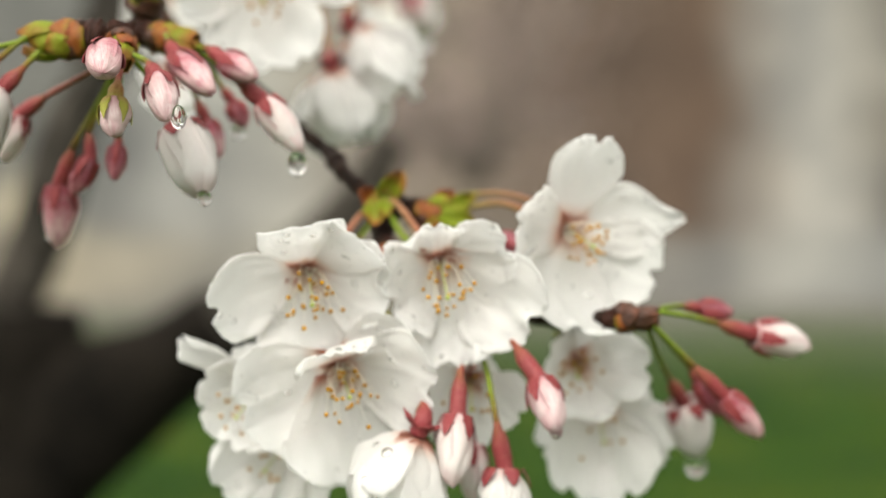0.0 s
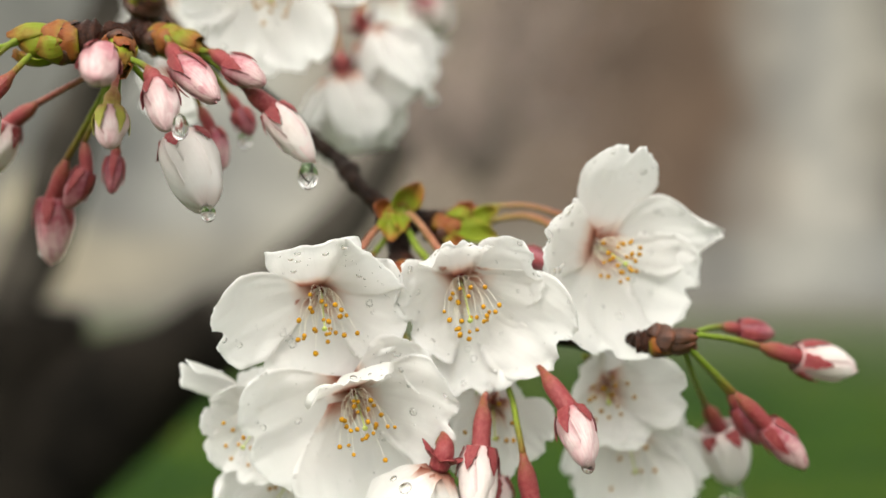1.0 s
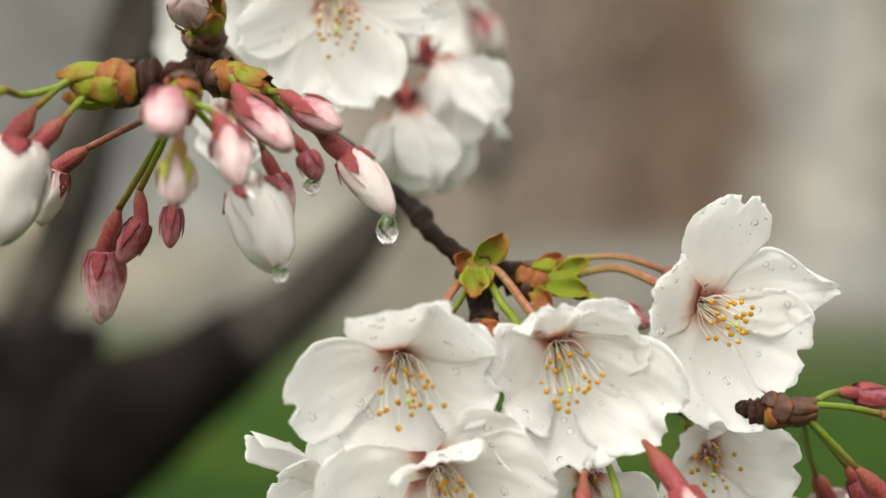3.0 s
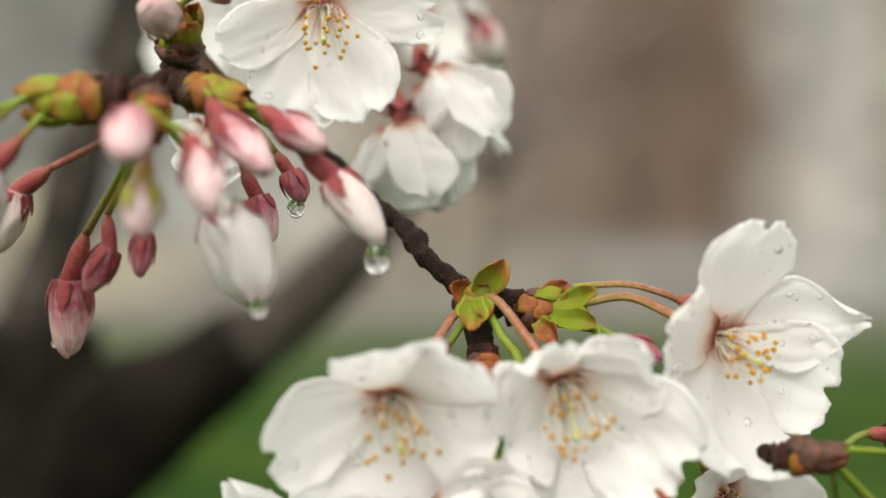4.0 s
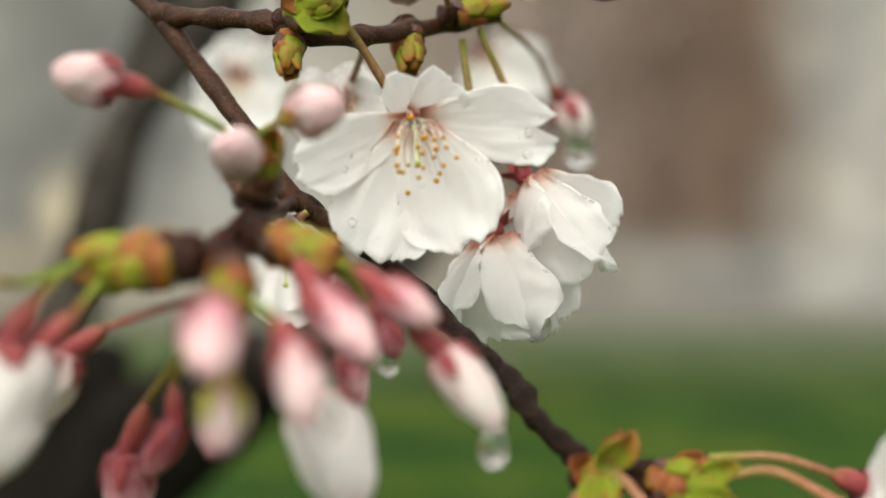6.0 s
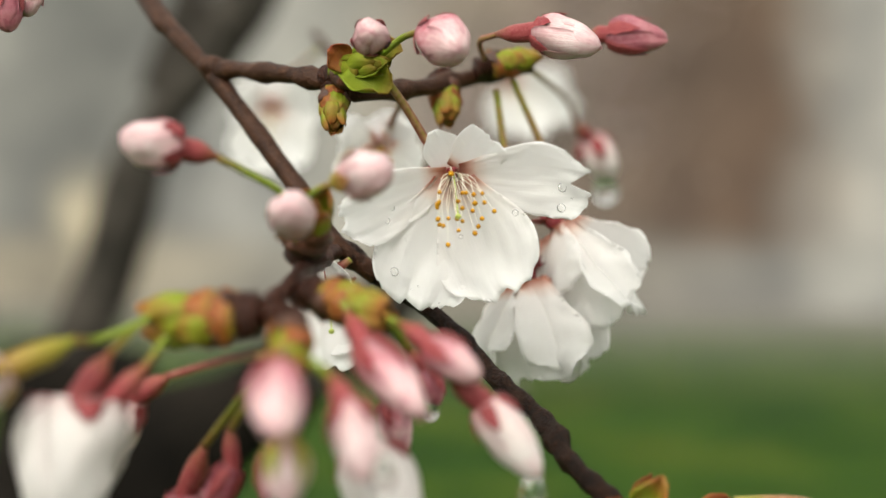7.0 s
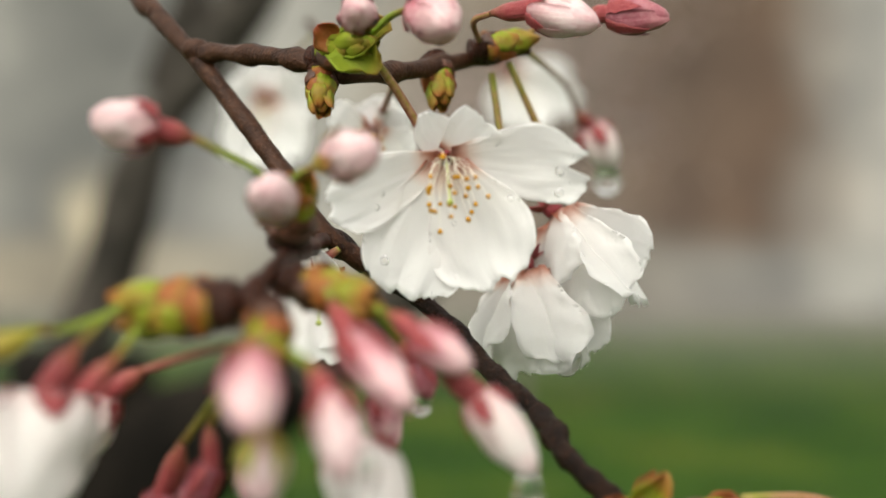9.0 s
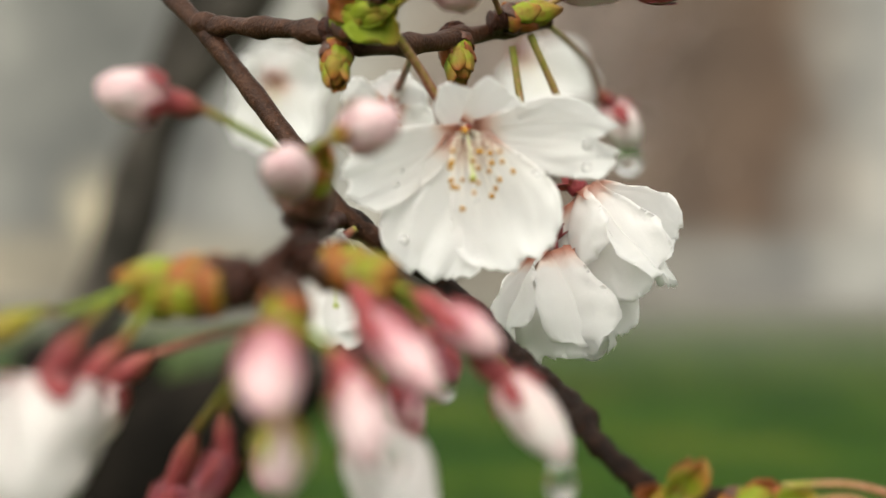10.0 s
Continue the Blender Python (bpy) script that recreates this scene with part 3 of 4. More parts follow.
def backdrop_material():
    """A far backdrop: the blurred street front painted as pale, brown and white bays that run into one another, paler
    towards its foot.
    """
    m, nt, bsdf, out = node_material("far_backdrop")
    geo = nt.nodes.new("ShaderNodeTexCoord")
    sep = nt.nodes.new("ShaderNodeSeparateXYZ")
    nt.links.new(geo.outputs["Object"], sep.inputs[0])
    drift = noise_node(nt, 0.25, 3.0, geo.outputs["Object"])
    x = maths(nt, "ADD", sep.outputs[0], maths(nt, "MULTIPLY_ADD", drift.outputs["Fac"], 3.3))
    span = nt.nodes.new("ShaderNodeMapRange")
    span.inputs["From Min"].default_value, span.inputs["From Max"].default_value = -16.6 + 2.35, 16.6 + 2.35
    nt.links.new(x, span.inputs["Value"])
    # wide soft stops: out-of-focus edges and tones are painted into the colour
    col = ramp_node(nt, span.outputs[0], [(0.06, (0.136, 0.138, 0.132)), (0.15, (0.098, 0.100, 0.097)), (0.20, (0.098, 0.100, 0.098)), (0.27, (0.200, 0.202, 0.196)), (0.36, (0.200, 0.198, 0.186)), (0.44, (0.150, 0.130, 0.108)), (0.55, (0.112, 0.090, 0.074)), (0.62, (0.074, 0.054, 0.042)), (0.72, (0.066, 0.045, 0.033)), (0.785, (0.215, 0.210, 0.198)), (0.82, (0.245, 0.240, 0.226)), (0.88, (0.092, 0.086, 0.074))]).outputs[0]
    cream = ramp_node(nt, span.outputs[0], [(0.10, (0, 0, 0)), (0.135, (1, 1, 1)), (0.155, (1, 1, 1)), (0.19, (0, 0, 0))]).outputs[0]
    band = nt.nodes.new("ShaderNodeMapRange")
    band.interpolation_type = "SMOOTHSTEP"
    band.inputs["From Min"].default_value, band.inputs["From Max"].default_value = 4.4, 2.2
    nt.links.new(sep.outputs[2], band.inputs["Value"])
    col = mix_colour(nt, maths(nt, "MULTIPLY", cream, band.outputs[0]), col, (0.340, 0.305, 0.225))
    # the low pale wall along the foot is only painted here
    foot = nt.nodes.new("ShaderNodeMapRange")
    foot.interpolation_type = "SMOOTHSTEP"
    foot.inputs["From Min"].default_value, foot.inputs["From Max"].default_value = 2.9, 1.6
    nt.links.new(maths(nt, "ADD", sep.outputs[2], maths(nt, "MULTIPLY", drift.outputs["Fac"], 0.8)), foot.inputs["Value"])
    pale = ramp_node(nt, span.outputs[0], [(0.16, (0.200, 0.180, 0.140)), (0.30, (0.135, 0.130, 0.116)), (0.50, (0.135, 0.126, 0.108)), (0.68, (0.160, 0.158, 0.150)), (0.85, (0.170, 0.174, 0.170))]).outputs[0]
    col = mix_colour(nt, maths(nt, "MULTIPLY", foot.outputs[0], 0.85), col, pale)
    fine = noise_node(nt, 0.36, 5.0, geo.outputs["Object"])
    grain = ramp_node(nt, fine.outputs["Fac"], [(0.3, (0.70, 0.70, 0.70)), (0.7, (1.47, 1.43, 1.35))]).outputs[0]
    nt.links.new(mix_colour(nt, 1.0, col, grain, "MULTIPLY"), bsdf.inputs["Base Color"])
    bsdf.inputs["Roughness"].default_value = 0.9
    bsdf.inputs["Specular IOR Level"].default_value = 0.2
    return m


def metres(geometry):
    """From metres to the centimetres round the first eye that part() takes."""
    v, f, u = geometry
    return [((p[0]) / CM, p[1] / CM, (p[2] - EYE) / CM) for p in v], f, u


def block(x0, x1, y0, y1, z0, z1, bevel=0.02):
    bm = bmesh.new()
    bmesh.ops.create_cube(bm, size=1)
    for v in bm.verts:
        v.co = ((x0 + x1) / 2 + v.co.x * (x1 - x0), (y0 + y1) / 2 + v.co.y * (y1 - y0), (z0 + z1) / 2 + v.co.z * (z1 - z0))
    bmesh.ops.bevel(bm, geom=list(bm.edges), offset=bevel, segments=2, affect="EDGES")
    bm.verts.index_update()
    out = metres(([tuple(v.co) for v in bm.verts], [tuple(v.index for v in f.verts) for f in bm.faces], [(v.co.x, v.co.z) for v in bm.verts]))
    bm.free()
    return out


def setting(name, geometry, material, label, category):
    return tagged(part(name, geometry, material, None, smooth=False), label, category, kind="structure")


def lawn():
    n, verts, faces, uvs = 60, [], [], []
    for i in range(n + 1):
        for j in range(n + 1):
            sx, sy = j / n * 2 - 1, i / n * 2 - 1
            x, y = 900 * sx * abs(sx) ** 2.2, 12 + 900 * sy * abs(sy) ** 2.2
            verts.append((x, y, 0.05 * noise.noise(Vector((x * 0.3, y * 0.3, 0))) if abs(x) < 60 and abs(y) < 60 else 0.0))
            uvs.append((x, y))
    for i in range(n):
        for j in range(n):
            a = i * (n + 1) + j
            faces.append((a, a + 1, a + n + 2, a + n + 1))
    return metres((verts, faces, uvs))


setting("ground", lawn(), ground_material(), "wet green lawn in the distance under the trees", "grass")
# the painted backdrop beyond the ground's far edge, and the trees
setting("wall_far", block(-80, 80, 36, 37, -0.2, 18), backdrop_material(), "far backdrop painted with soft pale and brown bays behind the lawn", "wall")

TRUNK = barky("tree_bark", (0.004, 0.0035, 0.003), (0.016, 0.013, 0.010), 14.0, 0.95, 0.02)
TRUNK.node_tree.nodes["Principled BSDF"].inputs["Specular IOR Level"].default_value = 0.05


# Paler copy of the tree's bark: the limbs' blurred fading is put into colour.
LIMB_FADED = barky("limb_bark_faded", (0.020, 0.018, 0.015), (0.070, 0.061, 0.051), 22.0, 0.95, 0.02)
LIMB_FADED.node_tree.nodes["Principled BSDF"].inputs["Specular IOR Level"].default_value = 0.05


def leaning_tree():
    ob = new("cherry_tree")
    ob.location = (-0.850, 1.680, 0)
    tagged(ob, "dark wet cherry tree trunk forking into bare limbs", "tree")
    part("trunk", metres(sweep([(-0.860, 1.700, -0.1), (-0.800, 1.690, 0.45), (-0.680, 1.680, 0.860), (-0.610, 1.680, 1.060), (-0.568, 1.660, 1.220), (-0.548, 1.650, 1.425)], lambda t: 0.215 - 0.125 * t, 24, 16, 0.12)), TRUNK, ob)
    part("limb", metres(sweep([(-0.600, 1.660, 1.200), (-0.568, 1.650, 1.385), (-0.514, 1.650, 1.515), (-0.472, 1.640, 1.675), (-0.380, 1.630, 1.800), (-0.300, 1.620, 1.965), (-0.250, 1.600, 2.300)], lambda t: 0.040 - 0.012 * t, 36, 14, 0.4)), LIMB_FADED, ob)
    part("limb", metres(sweep([(-0.455, 1.640, 1.740), (-0.420, 1.640, 1.850), (-0.420, 1.650, 1.960), (-0.440, 1.660, 2.250)], lambda t: 0.030 - 0.012 * t, 24, 12, 0.4)), LIMB_FADED, ob)
    # one limb in both barks: painted dark at its foot, faded above
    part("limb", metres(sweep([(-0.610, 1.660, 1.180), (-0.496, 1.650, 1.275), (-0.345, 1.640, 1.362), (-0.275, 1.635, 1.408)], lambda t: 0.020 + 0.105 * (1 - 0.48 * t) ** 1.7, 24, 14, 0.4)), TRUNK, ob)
    part("limb", metres(sweep([(-0.345, 1.640, 1.362), (-0.205, 1.630, 1.455), (-0.120, 1.620, 1.545), (-0.060, 1.610, 1.640)], lambda t: 0.020 + 0.105 * (0.60 - 0.60 * t) ** 1.7, 24, 14, 0.4)), LIMB_FADED, ob)
    return ob


leaning_tree()


def far_cherry(x, y, seed):
    """A flowering tree across the lawn: trunk, forked limbs and loose clumps of blossom with gaps."""
    rnd = random.Random(seed)
    ob = new("cherry_tree")
    ob.location = (x, y, 0)
    tagged(ob, "far cherry tree in pale pink flower beyond the lawn", "tree")
    top = Vector((x + 0.2, y, 2.1))
    part("trunk", metres(sweep([(x, y, -0.1), (x + 0.1, y, 1.0), tuple(top)], lambda t: 0.05 - 0.015 * t, 16, 12, 0.15, seed)), FAR_BARK, ob)
    ends = []
    for k in range(9):
        a = k * 0.698 + seed
        tip = top + Vector((math.cos(a) * rnd.uniform(1.0, 2.0), math.sin(a) * rnd.uniform(0.6, 1.4), rnd.uniform(0.5, 2.6)))
        mid = top.lerp(tip, 0.5) + Vector((0, 0, 0.25))
        part("limb", metres(sweep([tuple(top), tuple(mid), tuple(tip)], lambda t: 0.035 - 0.026 * t, 14, 8, 0.15, seed + k)), FAR_BARK, ob)
        ends += [top.lerp(mid, 0.6), mid, mid.lerp(tip, 0.5), tip]
    verts, faces, uvs = [], [], []
    for _ in range(2600):
        c = rnd.choice(ends) + Vector((rnd.gauss(0, 0.32), rnd.gauss(0, 0.32), rnd.gauss(-0.05, 0.26)))
        for _ in range(4):
            a, b = rnd.uniform(0, 6.283), rnd.uniform(-1, 1)
            d = Vector((math.cos(a), math.sin(a), b)).normalized() * rnd.uniform(0.018, 0.034)
            e = d.cross(Vector((rnd.uniform(-1, 1), rnd.uniform(-1, 1), 1))).normalized() * d.length * 0.8
            n = len(verts)
            verts += [tuple(c), tuple(c + d * 0.6 + e), tuple(c + d * 1.5), tuple(c + d * 0.6 - e)]
            faces.append((n, n + 1, n + 2, n + 3))
            uvs += [(0.5, 0.3), (0.9, 0.7), (0.5, 1), (0.1, 0.7)]
    part("crown", metres((verts, faces, uvs)), FAR_PETAL, ob, "loose pale pink blossom")
    return ob


FAR_BARK = barky("far_bark", (0.075, 0.068, 0.056), (0.130, 0.118, 0.100), 9.0, 0.9, 0.01)
FAR_PETAL = leafy("far_petal", [(0.0, (0.30, 0.19, 0.17)), (0.5, (0.34, 0.26, 0.24)), (1.0, (0.40, 0.33, 0.31))], translucent=0.4, spot=(0.45, 0.40, 0.38))
far_cherry(0.1, 12.5, 5)


def grass_blades():
    """Short tufts of grass over the part of the lawn that can be seen."""
    rnd = random.Random(77)
    verts, faces, uvs = [], [], []
    for _ in range(9000):
        y = 6.5 + 19 * rnd.random() ** 1.3
        x = rnd.uniform(-0.42, 0.42) * y
        h, a = rnd.uniform(0.04, 0.10), rnd.uniform(0, 6.283)
        w, lean = rnd.uniform(0.006, 0.012), rnd.uniform(-0.03, 0.03)
        c, s = math.cos(a), math.sin(a)
        n = len(verts)
        verts += [(x - w * c, y - w * s, -0.04), (x + w * c, y + w * s, -0.04), (x + w * 0.6 * c + lean * 0.4, y + w * 0.6 * s, h * 0.6), (x - w * 0.6 * c + lean * 0.4, y - w * 0.6 * s, h * 0.6), (x + lean, y + lean * 0.5, h)]
        faces += [(n, n + 1, n + 2, n + 3), (n + 3, n + 2, n + 4)]
        uvs += [(0, 0), (1, 0), (1, 0.6), (0, 0.6), (0.5, 1)]
    return metres((verts, faces, uvs))


GRASS = leafy("grass_blade", [(0.0, (0.016, 0.044, 0.0014)), (1.0, (0.046, 0.094, 0.004))], vein=0.2, translucent=0.3, rough=0.7, spot=(0.06, 0.07, 0.02), mottling=0.3)
tagged(part("grass", grass_blades(), GRASS, None), "wet green grass of the lawn", "grass", kind="stuff")

# ---- the twigs ----
branch = thing("cherry_branch", (-10.37, 34.50, 9.74), "wet dark brown cherry branch with short spurs", "branch")
main_line = [(-11.61, 36.50, 11.10), (-10.33, 34.80, 9.69), (-9.28, 33.80, 8.68), (-8.26, 33.20, 7.46), (-7.29, 32.60, 6.26), (-6.67, 32.00, 5.42), (-5.78, 32.20, 4.71), (-4.64, 32.00, 3.97), (-3.61, 31.20, 2.99), (-2.76, 30.40, 2.33), (-2.26, 29.30, 1.72), (-1.60, 28.90, 1.14), (-1.33, 28.70, 0.53), (-1.20, 28.00, -0.19), (0.42, 28.40, -1.03), (2.23, 28.80, -1.51), (3.10, 27.60, -1.47), (3.44, 26.90, -1.48)]
part("main_twig", sweep(main_line[:7], lambda t: 0.19 + 0.012 * math.sin(t * 40), 60, 12, 0.10, 3.0), BARK_RED, branch, "smooth reddish brown young bark")
part("main_twig", sweep(main_line[5:], lambda t: 0.160 + 0.055 * max(0, math.sin(t * 38)) ** 6 + 0.012 * math.sin(t * 170) + 0.03 * t, 200, 16, 0.32, 3.0), BARK, branch, "wet blackish bark ringed with scars")
part("side_twig", sweep([(-9.36, 33.90, 8.80), (-8.34, 33.00, 8.66), (-7.10, 32.00, 8.40), (-6.07, 31.90, 8.14), (-5.15, 33.00, 8.34), (-4.04, 34.50, 8.78), (-2.91, 35.20, 9.12)], lambda t: 0.16 + 0.01 * t + 0.06 * math.sin(t * 23) ** 4, 50, 12, 0.2, 8.0), BARK_RED, branch)
part("bough", sweep([(-10.33, 34.80, 9.69), (-11.61, 36.50, 11.10), (-18, 47, 20), (-27, 80, 40), (-33, 120, 55), (-37, 160, 68)], lambda t: 0.20 + 2.2 * max(0, t - 0.3) ** 1.5, 60, 14, 0.12, 4.0), BARK_RED, branch, "bough that thickens towards the tree")
part("bark_collar", ball((-9.26, 33.80, 8.82), 0.25, (1, 0, -0.4), 1.4, 12, 8), BARK_RED, branch)
part("spur", sweep([(-6.52, 32.00, 5.17), (-6.55, 30.20, 5.00), (-6.53, 28.40, 4.87), (-6.57, 27.00, 4.67), (-6.93, 26.00, 4.22), (-7.19, 25.70, 4.27)], lambda t: 0.105 + 0.05 * math.sin(t * 30) ** 2, 40, 12, 0.3, 5.0), SPUR, branch, "short spur with ringed leaf scars")
part("spur", sweep([(-6.55, 28.80, 4.91), (-6.59, 28.60, 5.08), (-6.64, 28.40, 5.23)], lambda t: 0.17 + 0.03 * math.sin(t * 20), 12, 10, 0.3, 6.0), SPUR, branch)
part("spur", sweep([(-1.37, 28.80, 0.56), (-1.29, 28.40, 0.21), (-1.26, 28.10, -0.01)], lambda t: 0.24, 12, 10, 0.3, 9.0), BARK, branch)
part("spur", sweep([(-1.33, 28.90, 0.78), (-0.86, 29.10, 0.94), (-0.54, 29.20, 0.98)], lambda t: 0.24, 12, 10, 0.3, 9.0), BARK, branch)
part("spur", sweep([(-6.97, 26.20, 4.25), (-6.62, 25.60, 4.25), (-6.36, 25.00, 4.32)], 0.16, 10, 10, 0.3, 2.0), SPUR, branch)
part("spur", sweep([(-6.48, 27.20, 4.58), (-6.35, 27.10, 4.48), (-6.13, 27.05, 4.45)], 0.20, 10, 10, 0.3, 2.0), SPUR, branch)
part("side_twig", sweep([(-11.61, 36.50, 11.10), (-12.20, 33.50, 11.60), (-12.30, 32.00, 10.90), (-12.06, 31.20, 10.30)], 0.13, 16, 10, 0.2, 2.0), BARK_RED, branch)

scale_cluster((-6.87, 25.70, 4.23), (-8.38, 25.90, 4.20), 0.95, "opened green bud scales with rusty edges on a dark spur", seed=22, outer=SCALE_RUST)
scale_cluster((-6.33, 25.30, 4.22), (-6.11, 24.60, 3.54), 0.72, "rust orange bud scales opened round the stalks", inner=SCALE_GREEN, outer=SCALE_RUST, seed=3)
scale_cluster((-6.24, 27.10, 4.54), (-5.01, 26.60, 4.17), 0.84, "yellow green bud scales with red brown tips", seed=4)
scale_cluster((-6.58, 28.60, 5.16), (-6.42, 27.90, 5.96), 0.98, "upright brown and olive bud scales on a spur", seed=5, inner=SCALE_GREEN, outer=SCALE_BROWN)
scale_cluster((-1.58, 28.90, 0.90), (-1.31, 28.30, 1.12), 0.62, "brown scales under the leafy bracts", inner=SCALE_GREEN, outer=SCALE_RUST, seed=6, core=0.3)
bracts((-1.36, 28.40, 1.05), [
    ((-1.45, 28.40, 1.05), (-0.85, 28.30, 1.66), (0.4, -1, -0.2), 0.62, SCALE_GREEN), ((-1.42, 28.20, 1.06), (-1.51, 27.90, 0.53), (-0.1, -1, 0.3), 0.62, SCALE_GREEN),
    ((-1.47, 28.50, 0.99), (-1.83, 28.30, 1.28), (0.3, -1, 0.2), 0.5, SCALE_RUST), ((-1.36, 28.60, 1.15), (-0.94, 28.90, 1.60), (0, -1, -0.6), 0.6, SCALE_RUST),
    ((-1.35, 28.20, 1.06), (-1.19, 28.00, 0.72), (0.2, -1, 0.3), 0.4, SCALE_GREEN)], "light green leafy bracts with orange rims")
scale_cluster((-0.74, 29.20, 0.76), (0.62, 28.90, 0.86), 0.86, "lime green and rust bud scales round several stalks", inner=SCALE_LIME, outer=SCALE_RUST, seed=7)
scale_cluster((-1.25, 28.20, 0.07), (-1.22, 27.70, -0.53), 0.72, "red orange bud scales with a green tip", inner=SCALE_RUST, outer=SCALE_RUST, seed=8)
scale_cluster((3.44, 26.80, -1.47), (4.46, 26.50, -1.40), 0.72, "dark brown wet bud scales with rusty tips", inner=SCALE_BROWN, outer=SCALE_RUST, seed=9)
scale_cluster((-6.65, 31.80, 8.41), (-5.56, 30.80, 8.51), 0.72, "bright green bracts on the upper twig", inner=SCALE_LIME, outer=SCALE_LIME, seed=10)
scale_cluster((-6.60, 31.80, 8.19), (-6.50, 31.30, 7.36), 0.62, "small green and rust bracts hanging from the twig", inner=SCALE_GREEN, outer=SCALE_RUST, seed=11)
scale_cluster((-3.92, 34.20, 8.92), (-2.75, 34.60, 9.22), 0.66, "olive bud scales at the end of the upper twig", inner=SCALE_GREEN, outer=SCALE_RUST, seed=12)
scale_cluster((-4.72, 34.00, 8.66), (-4.45, 33.50, 7.75), 0.80, "rust and green bud scales under the upper twig", inner=SCALE_GREEN, outer=SCALE_RUST, seed=13)

bracts((0.06, 29.00, 0.75), [
    ((-0.05, 28.80, 0.86), (0.72, 28.60, 1.20), (0.1, -1, 0.5), 0.44, SCALE_LIME), ((-0.06, 28.65, 0.72), (0.70, 28.40, 0.60), (0, -1, 0.4), 0.48, SCALE_LIME),
    ((-0.30, 28.80, 0.62), (-0.02, 28.55, 0.26), (-0.2, -1, 0.1), 0.46, SCALE_RUST), ((-0.32, 28.90, 0.96), (0.30, 28.90, 1.24), (0, -1, 0.6), 0.46, SCALE_RUST)],
    "green leafy bracts with rust coloured backs")
bracts((-6.04, 31.00, 8.46), [
    ((-6.27, 31.20, 8.48), (-5.30, 30.80, 8.79), (0.2, -1, 0.4), 0.9, SCALE_LIME), ((-6.24, 31.00, 8.40), (-5.43, 30.60, 8.05), (0, -1, 0.5), 0.85, SCALE_LIME),
    ((-6.29, 31.20, 8.48), (-6.56, 31.00, 8.81), (0.3, -1, 0), 0.6, SCALE_RUST)], "bright green leafy bracts on the upper twig")

# ---- open blossoms ----
sheets_a = blossom((-2.72, 26.20, -0.43), (-2.59, 25.35, -1.06), [
    ((-2.82, 24.50, 0.41), 1.75, dict(cup=0.0, notch=0.0, ruffle=0.03, bow=0.03, square=0.9, claw=0.4)), ((-1.61, 24.70, 0.16), 1.45, dict(notch=0.0, cup=0.0, ruffle=0.03, bow=0.04, square=0.8, claw=0.4)), ((-4.69, 25.40, -1.24), 1.7, dict(cup=0.08)),
    ((-2.41, 26.30, -2.41), 2.7, {}), ((-1.04, 25.70, -0.95), 2.1, {})],
    "open white cherry blossom wet with rain, ochre stamens", [(-1.42, 28.50, 0.97), (-1.80, 28.00, 0.72), (-2.23, 27.20, 0.12)], seed=1, downy=120)
sheets_b = blossom((-0.07, 26.40, -0.24), (0.11, 25.50, -0.92), [
    ((-0.26, 25.10, 0.50), 1.45, dict(ruffle=0.11)), ((1.39, 25.60, 0.06), 1.6, dict(ruffle=0.08)), ((1.89, 25.90, -1.58), 2.2, {}),
    ((0.28, 26.20, -2.46), 2.6, {}), ((-1.13, 25.80, -1.07), 2.2, {})],
    "open white cherry blossom with rain beads and reddish heart", [(-1.28, 28.50, 1.06), (-0.97, 28.10, 0.95), (-0.34, 27.30, 0.11)], seed=2, downy=120)
sheets_c = blossom((2.66, 27.70, 0.40), (3.17, 26.90, 0.11), [
    ((3.32, 26.60, 2.35), 1.66, dict(notch=0.09, cup=0.06)), ((5.21, 27.70, 0.73), 1.9, dict(notch=0.0, cup=0.08, taper=0.75)), ((4.70, 28.00, -0.63), 1.9, dict(cup=0.08)),
    ((2.76, 26.40, -1.77), 2.5, dict(cup=0.05)), ((1.41, 25.80, 0.46), 1.8, {})],
    "open white cherry blossom turned aside, dotted with rain", [(0.44, 29.00, 0.90), (1.30, 29.00, 1.04), (2.00, 28.40, 0.75)], seed=3, spread=0.5, downy=140)
sheets_d = blossom((-2.10, 26.30, -2.39), (-1.83, 25.35, -2.88), [
    ((-2.16, 24.70, -1.96), 1.75, dict(ruffle=0.09, notch=0.03)), ((-0.10, 25.40, -2.78), 2.2, {}), ((-1.65, 26.30, -4.80), 2.9, {}),
    ((-4.10, 25.70, -3.30), 2.5, {}), ((-0.52, 25.70, -1.85), 2.0, {})],
    "open white cherry blossom heavy with rain, petals overlapping", [(-1.31, 28.30, 0.98), (-0.99, 28.00, 0.45), (-0.71, 27.60, -0.28)], seed=4, stalk_material=STALK_GREEN, downy=120)
sheets_e = blossom((-4.30, 30.70, 6.51), (-4.16, 29.90, 5.82), [
    ((-4.66, 30.20, 7.26), 0.78, dict(notch=0.0, cup=0.02, bow=0.03, ruffle=0.03, claw=0.62, taper=0.45)), ((-3.62, 30.30, 7.16), 0.92, dict(notch=0.06, cup=0.02, bow=0.03, ruffle=0.04, square=0.7, claw=0.55)), ((-1.93, 30.10, 6.32), 1.4, dict(notch=0.16, cup=0.06)), ((-6.18, 29.90, 5.61), 1.25, dict(notch=0.04)),
    ((-5.01, 30.60, 4.20), 1.9, dict(notch=0.05, cup=0.08)), ((-3.35, 30.60, 4.41), 1.9, dict(notch=0.05, cup=0.08))],
    "open white cherry blossom on the upper twig, beaded with rain", [(-5.61, 30.90, 8.34), (-5.17, 31.30, 7.72), (-4.76, 31.60, 7.08)], seed=5, spread=0.55)
